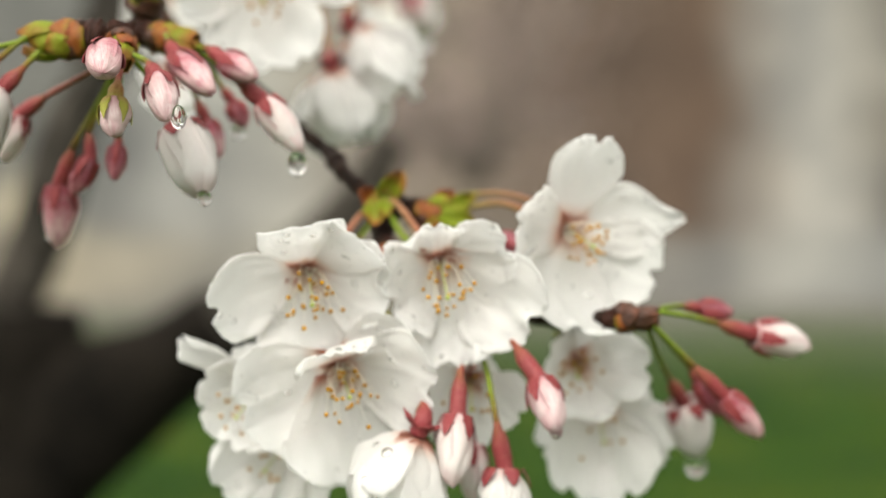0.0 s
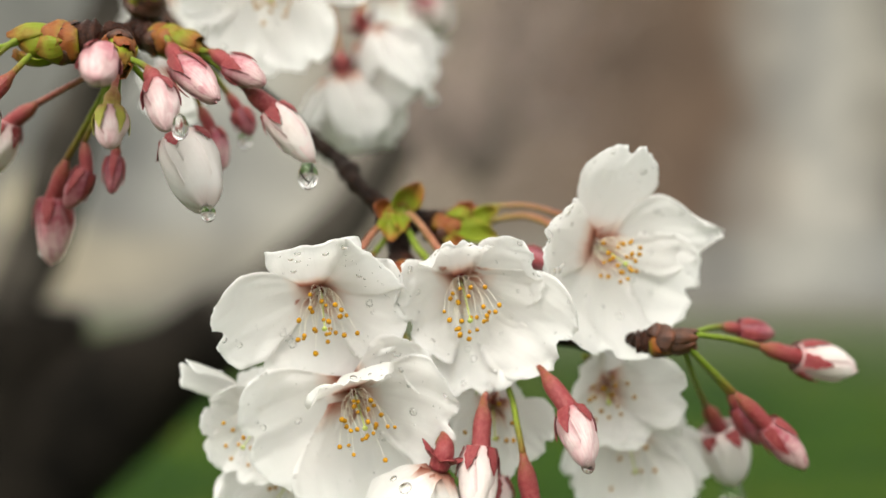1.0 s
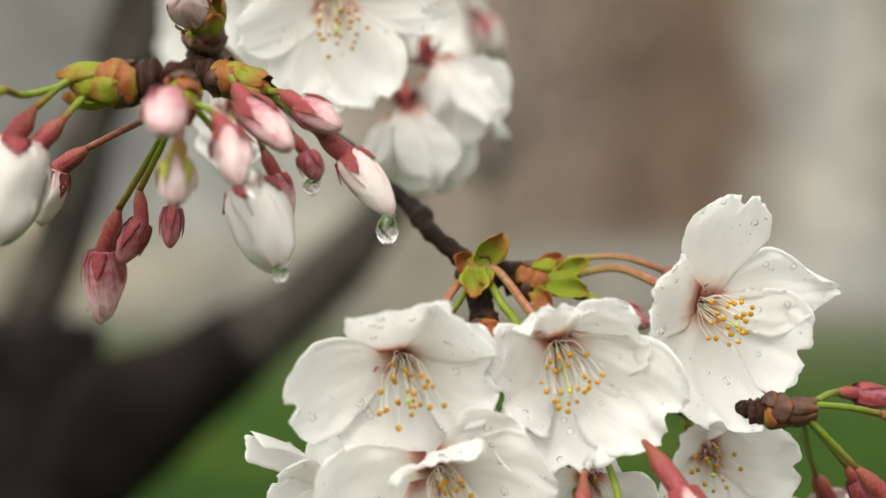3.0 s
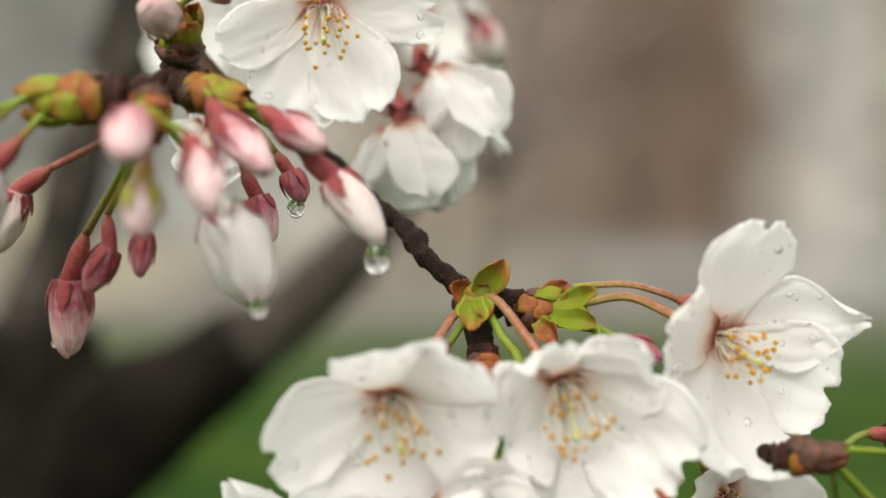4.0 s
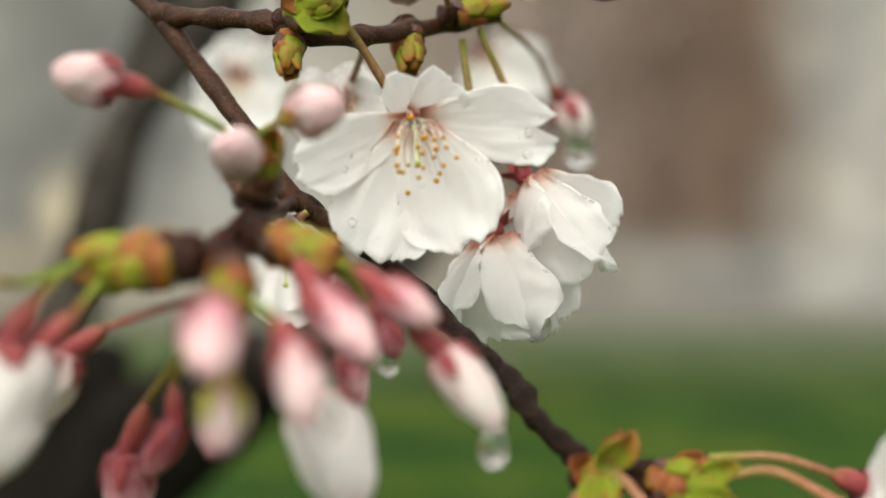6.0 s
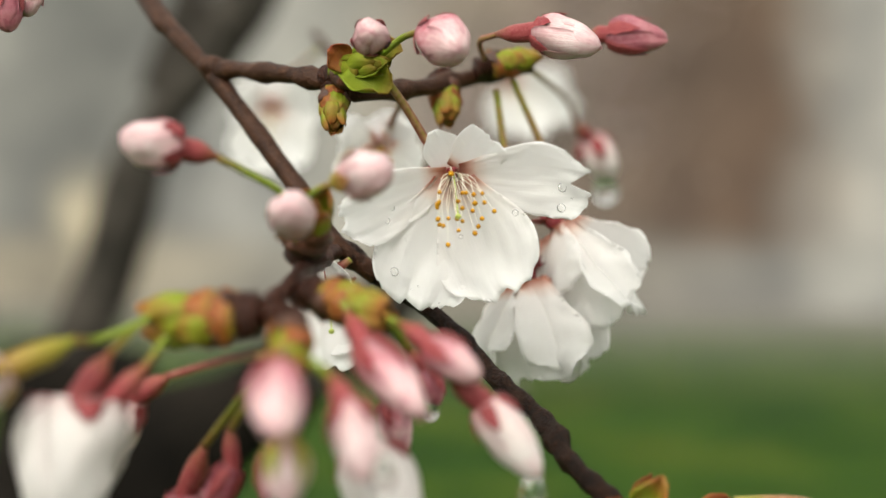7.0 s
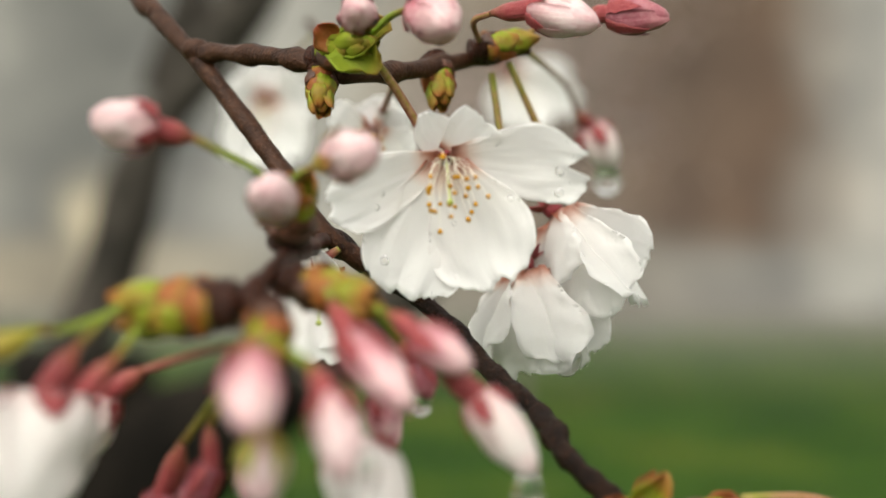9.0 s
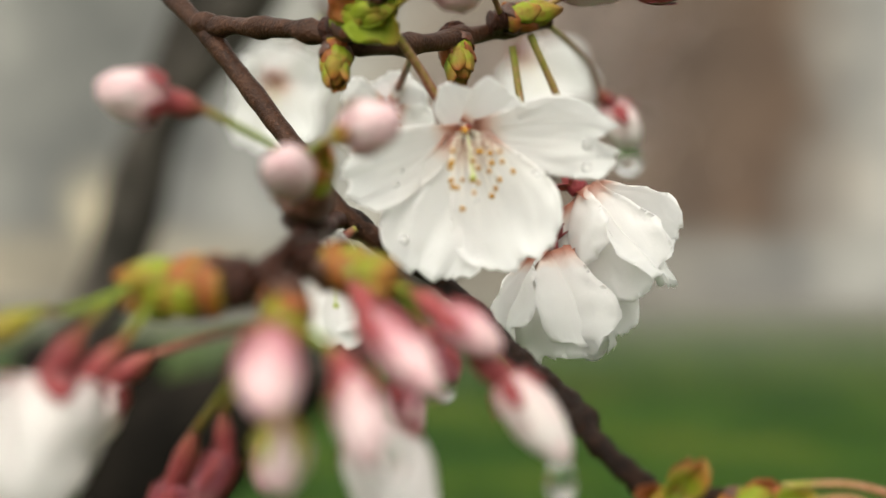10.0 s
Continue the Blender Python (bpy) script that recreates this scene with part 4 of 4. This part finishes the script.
sheets_f = blossom((-3.96, 27.40, -3.00), (-4.30, 26.90, -3.47), [
    ((-5.46, 26.70, -1.77), 0.65, dict(cup=0.7)), ((-5.07, 26.90, -2.71), 1.5, {}), ((-4.60, 27.30, -4.18), 1.6, {}), ((-3.20, 27.60, -3.99), 1.5, {}), ((-3.83, 27.80, -2.06), 1.4, {})],
    "white cherry blossom half hidden behind its neighbour", [(-1.81, 28.20, -0.82)], seed=6, stamens=12)
sheets_g = blossom((-3.25, 28.00, -4.05), (-3.81, 27.60, -4.72), [
    ((-4.87, 27.60, -5.18), 1.7, dict(ruffle=0.12)), ((-4.20, 27.80, -5.79), 1.7, dict(ruffle=0.1)), ((-2.72, 27.60, -5.69), 1.7, {}), ((-2.16, 28.20, -4.69), 1.5, {}), ((-4.26, 28.20, -3.95), 1.5, {})],
    "white cherry blossom hanging low with ruffled petals", [(-1.62, 28.40, -1.04)], seed=7, stamens=10)
sheets_h = blossom((-0.51, 25.40, -3.69), (-0.88, 25.50, -4.69), [
    ((-1.71, 24.90, -4.56), 1.5, {}), ((-1.01, 24.50, -5.32), 1.6, dict(notch=0.05)), ((-0.13, 25.00, -5.31), 1.5, {}), ((-0.51, 26.30, -5.65), 1.5, {}), ((-1.54, 26.20, -5.28), 1.5, {})],
    "white cherry blossom seen from behind with red calyx", [(-1.33, 27.60, -1.13), (-0.37, 26.60, -3.03), (-0.48, 25.80, -3.27)], seed=8, stamens=8, wide=1.15, face_out=False)
blossom((2.97, 28.70, -2.51), (2.95, 27.90, -2.71), [
    ((2.28, 28.20, -2.28), 1.5, {}), ((3.43, 28.30, -1.91), 1.5, {}), ((4.50, 27.60, -2.51), 1.7, {}), ((3.88, 28.40, -3.60), 1.6, {}), ((2.51, 28.40, -3.67), 1.5, {})],
    "white cherry blossom behind the front cluster", [(2.52, 28.60, -1.87)], seed=9, stamens=14)
blossom((3.52, 29.60, -3.56), (3.64, 29.00, -4.32), [
    ((5.34, 29.60, -4.67), 1.8, {}), ((4.31, 29.20, -5.69), 1.9, {}), ((2.90, 29.20, -5.63), 1.8, {}), ((2.14, 29.40, -4.51), 1.7, {}), ((4.76, 29.60, -3.56), 1.6, {})],
    "white cherry blossom facing down below the cluster", [(2.86, 28.80, -2.01), (3.42, 29.80, -3.00)], seed=10, stamens=8)
blossom((0.58, 27.50, -2.77), (0.60, 26.90, -3.30), [
    ((1.70, 27.40, -3.54), 1.5, {}), ((-0.46, 26.70, -3.33), 1.4, {}), ((0.19, 27.40, -4.32), 1.5, {}), ((1.17, 27.80, -2.43), 1.4, {}), ((-0.05, 27.60, -2.29), 1.3, {})],
    "small white cherry blossom in the shade of the cluster", [(0.46, 28.90, 0.53), (0.77, 28.50, 0.21)], seed=11, stalk_material=STALK_GREEN, stamens=8)
blossom((-2.90, 33.80, 4.61), (-2.74, 33.60, 3.76), [
    ((-3.67, 33.40, 2.91), 1.6, dict(ruffle=0.06, cup=0.18, notch=0.08, claw=0.4)), ((-2.85, 33.00, 2.62), 1.7, dict(ruffle=0.06, cup=0.18, notch=0.08, claw=0.4)), ((-2.02, 33.00, 2.91), 1.6, dict(ruffle=0.06, cup=0.18, notch=0.08, claw=0.4)), ((-2.12, 34.20, 2.86), 1.6, dict(ruffle=0.06, cup=0.18, notch=0.08, claw=0.4)), ((-3.22, 34.30, 2.95), 1.6, dict(ruffle=0.06, cup=0.18, notch=0.08, claw=0.4))],
    "white cherry blossom hanging like a bell with a drop", [(-3.59, 34.60, 8.52), (-3.24, 34.60, 6.28), (-3.01, 34.20, 5.16)], seed=12, stamens=8, wide=1.6, face_out=False)
blossom((-2.31, 34.00, 5.71), (-1.77, 33.80, 4.89), [
    ((-2.32, 33.40, 4.20), 1.5, dict(ruffle=0.06, cup=0.18, notch=0.08, claw=0.4)), ((-1.50, 33.00, 3.64), 1.6, dict(ruffle=0.06, cup=0.18, notch=0.08, claw=0.4)), ((-0.58, 33.40, 4.11), 1.7, dict(ruffle=0.06, cup=0.18, notch=0.08, claw=0.4)), ((-0.81, 34.30, 4.62), 1.6, dict(ruffle=0.06, cup=0.18, notch=0.08, claw=0.4)), ((-1.57, 34.40, 3.95), 1.6, dict(ruffle=0.06, cup=0.18, notch=0.08, claw=0.4))],
    "white cherry blossom hanging sideways with red calyx", [(-3.25, 34.60, 8.74), (-2.56, 35.00, 7.21), (-2.44, 34.40, 6.27)], seed=13, stamens=8, wide=1.6, face_out=False)
blossom((-6.50, 31.00, 4.34), (-6.36, 30.30, 3.82), [
    ((-7.00, 30.60, 3.64), 1.3, {}), ((-6.41, 30.40, 3.06), 1.4, {}), ((-5.78, 30.50, 3.56), 1.4, {}), ((-6.09, 31.00, 4.65), 1.3, {}), ((-6.92, 31.00, 4.44), 1.3, {})],
    "white cherry blossom behind the spur", [(-6.21, 31.60, 5.01)], seed=14, stamens=0)
blossom((-6.14, 36.60, 7.52), (-6.20, 36.00, 6.99), [
    ((-7.09, 36.40, 7.44), 1.6, {}), ((-6.58, 36.20, 6.35), 1.6, {}), ((-5.38, 36.20, 6.59), 1.6, {}), ((-5.28, 36.40, 7.75), 1.5, {}), ((-6.39, 36.60, 8.19), 1.5, {})],
    "white cherry blossom far behind the upper twig", [(-5.44, 34.00, 8.32), (-5.85, 36.00, 8.00)], seed=15, stamens=6)
blossom((-3.18, 63.00, 12.52), (-2.35, 62.60, 11.06), [
    ((-3.63, 62.40, 10.09), 1.7, {}), ((-1.77, 62.20, 9.96), 1.7, {}), ((-0.14, 62.40, 11.04), 1.7, {}), ((-0.58, 63.20, 12.55), 1.6, {}), ((-2.70, 63.40, 12.82), 1.5, {})],
    "pale pink white cherry blossom far along the twig", [(-3.03, 35.20, 9.12), (-3.13, 50.00, 11.14)], seed=16, stamens=6)

blossom((-10.98, 50.00, 9.87), (-10.90, 49.20, 9.06), [
    ((-12.27, 49.60, 9.91), 1.8, {}), ((-11.80, 49.60, 7.76), 1.9, {}), ((-9.99, 49.60, 7.76), 1.9, {}), ((-9.38, 49.60, 9.91), 1.8, {}), ((-10.77, 49.80, 11.02), 1.8, {})],
    "white cherry blossom on a twig further off", [(-8.77, 46.00, 11.26), (-10.55, 50.60, 10.95)], seed=17, stamens=6)
part("side_twig", sweep([(-6.07, 31.90, 8.14), (-7.20, 38.00, 9.51), (-8.93, 46.50, 11.52), (-9.33, 48.00, 11.95)], 0.13, 20, 10, 0.2, 2.0), BARK_RED, branch)

# ---- buds round the spur ----
bud([(-6.24, 24.90, 3.85), (-6.21, 24.30, 3.86)], (-6.22, 24.10, 3.82), (-6.19, 23.60, 3.62), (-5.95, 22.40, 3.05), 0.68, BUD_PINK, "pink cherry bud pointing outward on the spur", seed=1)
bud([(-6.11, 24.60, 3.66), (-6.10, 24.30, 3.39)], (-6.09, 24.10, 3.16), (-6.10, 23.90, 2.72), (-6.03, 23.60, 2.03), 0.58, BUD_ROSE, "pale bud with green tinged sepals hanging down", seed=2, sepal=0.72, calyx=CALYX_LEAF, stalk_material=STALK_RED)
bud([(-5.99, 24.80, 3.74), (-5.76, 24.60, 3.64)], (-5.61, 24.50, 3.55), (-5.36, 24.20, 3.17), (-5.06, 23.60, 2.32), 0.64, BUD_ROSE, "pale pink bud with red calyx hanging down", seed=3)
bud([(-5.86, 26.80, 4.50), (-5.70, 26.50, 4.39)], (-5.64, 26.40, 4.27), (-5.30, 25.80, 3.80), (-4.43, 24.80, 3.00), 0.66, BUD_PINK, "pink cherry bud with deep red sepals", seed=4, sepal=0.62)
bud([(-5.46, 26.90, 4.34), (-5.04, 26.60, 4.17)], (-4.85, 26.40, 4.13), (-4.43, 26.10, 3.84), (-3.69, 25.80, 3.41), 0.58, BUD_PINK, "pink cherry bud with deep red calyx", seed=5, sepal=0.6)
bud([(-5.35, 26.90, 4.32), (-4.78, 26.60, 3.91)], (-4.22, 26.40, 3.44), (-3.65, 26.35, 3.00), (-2.85, 26.30, 1.94), 0.70, BUD_PALE, "pale bud about to open with a drop at its tip", seed=6, sepal=0.33, stalk_material=STALK_GREEN, calyx=CALYX)
bud([(-5.62, 27.20, 4.15), (-5.53, 28.00, 3.70)], (-5.43, 28.30, 3.30), (-5.19, 28.40, 2.78), (-4.92, 28.40, 1.96), 0.52, BUD_PINK, "rosy bud with dark red calyx hanging behind", seed=7)
bud([(-5.41, 27.20, 4.15), (-5.14, 28.20, 3.94)], (-4.92, 28.60, 3.61), (-4.67, 28.70, 3.23), (-4.42, 28.70, 2.68), 0.46, BUD_DARK, "small dark red bud with a drop", seed=8, sepal=0.8)
bud([(-6.13, 25.20, 3.79), (-5.68, 25.90, 3.17)], (-5.40, 25.90, 2.76), (-5.24, 25.80, 2.39), (-4.73, 25.30, 1.03), 1.06, BUD_WHITE, "large half open white bud wet with rain", seed=9, petals=5, blunt=0.42, seam=0.05, sepal=0.25)
bud([(-6.37, 25.30, 3.80), (-6.84, 26.40, 3.32)], (-7.48, 27.20, 2.50), (-7.45, 27.20, 1.88), (-7.86, 27.20, 1.11), 0.50, BUD_DARK, "crimson bud hanging low on a green stalk", seed=10, sepal=0.75)
bud([(-6.33, 25.30, 3.75), (-6.68, 26.60, 3.13)], (-6.82, 27.10, 2.36), (-6.86, 27.10, 2.13), (-6.90, 27.00, 1.39), 0.40, BUD_DARK, "small crimson bud hanging below the spur", seed=11, sepal=0.8)
bud([(-6.40, 25.30, 3.80), (-7.00, 26.60, 3.28)], (-7.95, 27.60, 2.17), (-8.30, 27.90, 1.36), (-8.39, 28.10, -0.01), 0.76, BUD_PINK, "dusky pink bud hanging lowest with a drop", seed=12, sepal=0.45, downy=160)
bud([(-6.48, 25.40, 3.76), (-7.34, 26.40, 3.58)], (-8.42, 27.30, 3.25), (-9.07, 27.50, 2.84), (-9.45, 27.60, 1.81), 0.62, BUD_PALE, "pale bud with red calyx at the end of a long stalk", seed=13, sepal=0.4, downy=160, stalk_material=STALK_RED)
bud([(-7.92, 25.90, 4.18), (-8.08, 25.60, 3.89)], (-8.23, 25.30, 3.59), (-8.77, 25.20, 2.98), (-9.08, 25.30, 2.13), 0.62, BUD_DARK, "purple red bud beside a white one", seed=14)
bud([(-7.94, 25.80, 4.32), (-8.33, 25.60, 4.19)], (-8.73, 25.30, 3.75), (-9.12, 25.10, 3.12), (-9.23, 24.80, 1.40), 1.4, BUD_WHITE, "large half open white bud with red calyx", seed=15, petals=5, blunt=0.42, seam=0.05, sepal=0.22)
bud([(-8.09, 25.80, 4.27), (-8.82, 25.20, 3.94)], (-8.98, 24.60, 3.96), (-9.78, 24.30, 3.58), (-10.55, 24.00, 3.07), 0.75, BUD_PALE, "pale bud with an olive calyx", seed=16, calyx=CALYX_GREEN, stalk_material=STALK_GREEN)
bud([(-6.66, 28.20, 5.38), (-6.66, 27.80, 5.50)], (-6.60, 27.60, 5.55), (-6.57, 27.20, 5.63), (-6.47, 26.25, 5.80), 0.72, BUD_ROSE, "round pink white bud standing on brown scales", seed=17, sepal=0.3, calyx=CALYX_GREEN, blunt=0.45)
bud([(-6.64, 28.20, 5.66), (-6.90, 27.80, 6.08), (-7.42, 27.50, 6.37)], (-7.76, 27.30, 6.56), (-8.28, 27.00, 6.67), (-9.08, 26.60, 6.76), 0.76, BUD_ROSE, "pink white bud on a slender green stalk", seed=18, sepal=0.42, downy=160, blunt=0.45, calyx=CALYX)
bud([(-6.58, 28.20, 5.66), (-6.38, 27.80, 6.02)], (-6.04, 27.50, 6.18), (-5.72, 27.20, 6.26), (-5.06, 26.60, 6.38), 0.74, BUD_ROSE, "pink white bud with olive sepals leaning aside", seed=19, calyx=CALYX_GREEN, sepal=0.55, downy=120, blunt=0.45)

# ---- buds of the front cluster ----
bud([(0.01, 28.40, -0.32), (0.48, 26.90, -2.11)], (0.35, 25.90, -2.43), (0.28, 25.60, -3.34), (0.13, 25.20, -4.70), 0.76, BUD_PALE, "pale pink bud with red calyx hanging straight down", seed=20, sepal=0.4, stalk_material=STALK_RED, downy=120)
bud([(0.20, 28.40, -0.23), (1.14, 27.00, -1.59)], (1.42, 26.00, -1.90), (1.94, 25.50, -2.65), (2.21, 24.90, -3.60), 0.72, BUD_ROSE, "pink bud with crimson calyx at the cluster's edge", seed=21, sepal=0.45, stalk_material=STALK_RED, downy=120)
bud([(-0.08, 28.40, -0.32), (0.80, 26.80, -2.22), (0.98, 26.00, -2.96)], (1.07, 25.80, -3.44), (1.24, 25.80, -4.41), (1.19, 25.60, -5.61), 0.95, BUD_WHITE, "white bud with spreading red sepals", seed=22, sepal=0.35, downy=160, ajar=0.1)
bud([(-0.06, 28.60, -0.53), (0.37, 27.40, -3.12)], (0.45, 27.00, -3.60), (0.54, 26.90, -4.12), (0.68, 26.80, -5.40), 0.75, BUD_PALE, "pale bud behind the hanging ones", seed=23)
bud([(4.43, 26.50, -1.29), (5.17, 27.00, -1.41)], (5.87, 27.60, -1.59), (6.78, 28.00, -1.86), (8.13, 28.40, -2.13), 0.80, BUD_PALE, "white tipped pink bud reaching out sideways", seed=24, sepal=0.45, stalk_material=STALK_GREEN, calyx=CALYX)
bud([(4.45, 26.60, -1.25), (4.89, 27.40, -1.22)], (5.20, 27.90, -1.23), (5.65, 28.20, -1.30), (6.44, 28.40, -1.43), 0.48, BUD_DARK, "small crimson bud behind the outer one", seed=25, sepal=0.8)
bud([(4.26, 26.50, -1.50), (4.78, 26.80, -1.99)], (5.28, 27.10, -2.46), (5.99, 27.30, -3.13), (6.86, 27.50, -4.07), 0.62, BUD_PINK, "dusky pink bud on a long green stalk", seed=26, sepal=0.5)
bud([(4.22, 26.60, -1.57), (4.65, 27.80, -2.31)], (5.11, 29.00, -2.94), (5.49, 29.50, -3.51), (5.94, 29.80, -4.80), 1.0, BUD_WHITE, "white half open bud with a hanging drop", seed=27, sepal=0.3, petals=5, blunt=0.42, seam=0.05, stalk_material=STALK_GREEN)
bud([(4.28, 26.60, -1.53), (4.89, 27.40, -2.09)], (5.37, 27.90, -2.56), (5.58, 28.00, -2.88), (6.06, 28.10, -3.69), 0.46, BUD_DARK, "narrow crimson bud among the outer stalks", seed=28, sepal=0.8)
bud([(0.49, 29.00, 0.66), (0.85, 28.80, 0.46)], (1.08, 28.60, 0.33), (1.28, 28.50, 0.23), (1.85, 28.30, -0.05), 0.46, BUD_DARK, "small crimson bud under the green bracts", seed=29, sepal=0.8, downy=80)
bud([(-1.61, 28.80, 0.58), (-1.80, 28.60, 0.31)], (-1.89, 28.50, 0.22), (-2.03, 28.40, -0.00), (-2.21, 28.30, -0.45), 0.5, BUD_DARK, "crimson bud tucked under the twig", seed=30, sepal=0.8)

bud([(0.36, 29.10, 1.22), (1.29, 29.00, 1.26), (1.90, 29.00, 1.11)], (2.18, 29.10, 1.00), (2.71, 29.20, 0.79), (3.40, 29.40, 0.47), 0.7, BUD_ROSE, "pale bud on a long red stalk behind a blossom", seed=41, stalk_material=STALK_RED, downy=120)

# ---- buds of the upper twig ----
bud([(-5.93, 31.00, 8.56), (-5.82, 30.60, 8.76)], (-5.78, 30.40, 8.79), (-5.74, 30.10, 8.81), (-5.63, 29.20, 8.79), 0.62, BUD_PINK, "rose pink bud facing outward", seed=31, sepal=0.5)
bud([(-5.63, 31.00, 8.66), (-5.24, 30.60, 8.91)], (-4.91, 30.20, 8.96), (-4.65, 29.90, 8.84), (-4.12, 29.00, 8.43), 0.86, BUD_PINK, "rose pink bud with crumpled petals", seed=32, sepal=0.3)
bud([(-3.81, 34.20, 9.04), (-3.91, 33.00, 9.25)], (-3.58, 32.20, 9.26), (-2.80, 31.40, 9.17), (-1.71, 30.80, 8.80), 0.76, BUD_ROSE, "white pink bud with a long red calyx", seed=33, sepal=0.35, stalk_material=STALK_RED)
bud([(-3.10, 34.80, 9.25), (-2.30, 34.20, 9.51)], (-1.75, 33.80, 9.54), (-1.32, 33.60, 9.51), (-0.22, 33.20, 9.35), 0.72, BUD_DARK, "dark pink bud at the end of the upper twig", seed=34, sepal=0.7, stalk_material=STALK_RED)
bud([(-12.06, 31.20, 10.32), (-12.46, 30.80, 10.05)], (-12.38, 30.60, 9.80), (-12.29, 30.50, 9.63), (-12.13, 30.30, 8.91), 0.62, BUD_DARK, "dusky pink bud on the far upper twig", seed=35, sepal=0.6)
bud([(-12.06, 31.20, 10.36), (-12.08, 30.90, 10.17)], (-12.06, 30.80, 9.95), (-12.03, 30.80, 9.79), (-11.94, 30.70, 9.26), 0.55, BUD_PINK, "pink bud on the far upper twig", seed=36, sepal=0.6)
bud([(-2.91, 35.20, 9.06), (-1.89, 40.00, 9.01)], (-1.53, 41.50, 8.50), (-1.14, 42.00, 8.19), (-0.53, 42.40, 7.07), 1.0, BUD_PALE, "pale bud with a drop far behind", seed=37, sepal=0.4, stalk_material=STALK_RED)

# ---- rain ----
BEADS = "clear rain beads lying on the white petals"
beads("rain_beads", sheets_a, 80, 1, BEADS)
beads("rain_beads", sheets_b, 80, 2, BEADS)
beads("rain_beads", sheets_c, 110, 3, BEADS)
beads("rain_beads", sheets_d, 85, 4, BEADS)
beads("rain_beads", sheets_e[2:], 30, 5, BEADS, large=0.11)
beads("rain_beads", sheets_h[:3], 34, 6, BEADS, large=0.15)
beads("rain_beads", sheets_f + sheets_g, 60, 7, BEADS)
hanging_drop((-2.98, 26.30, 1.75), 0.20, long=1.4)
hanging_drop((-4.87, 23.70, 2.43), 0.15, long=1.5)
hanging_drop((-4.56, 28.70, 2.63), 0.16)
hanging_drop((-4.69, 25.30, 1.01), 0.14, "raindrop at the lip of the half open bud")
hanging_drop((-2.16, 33.00, 3.04), 0.30, "large raindrop on the lip of a hanging blossom")
hanging_drop((-0.67, 42.40, 6.88), 0.36, "large raindrop under a far bud")
hanging_drop((5.86, 29.80, -4.99), 0.26)
hanging_drop((0.48, 26.20, -2.29), 0.12, "raindrop caught under a petal")
hanging_drop((-8.63, 28.10, 0.28), 0.07)
hanging_drop((6.50, 27.50, -3.90), 0.08)
hanging_drop((2.19, 24.90, -3.52), 0.13)
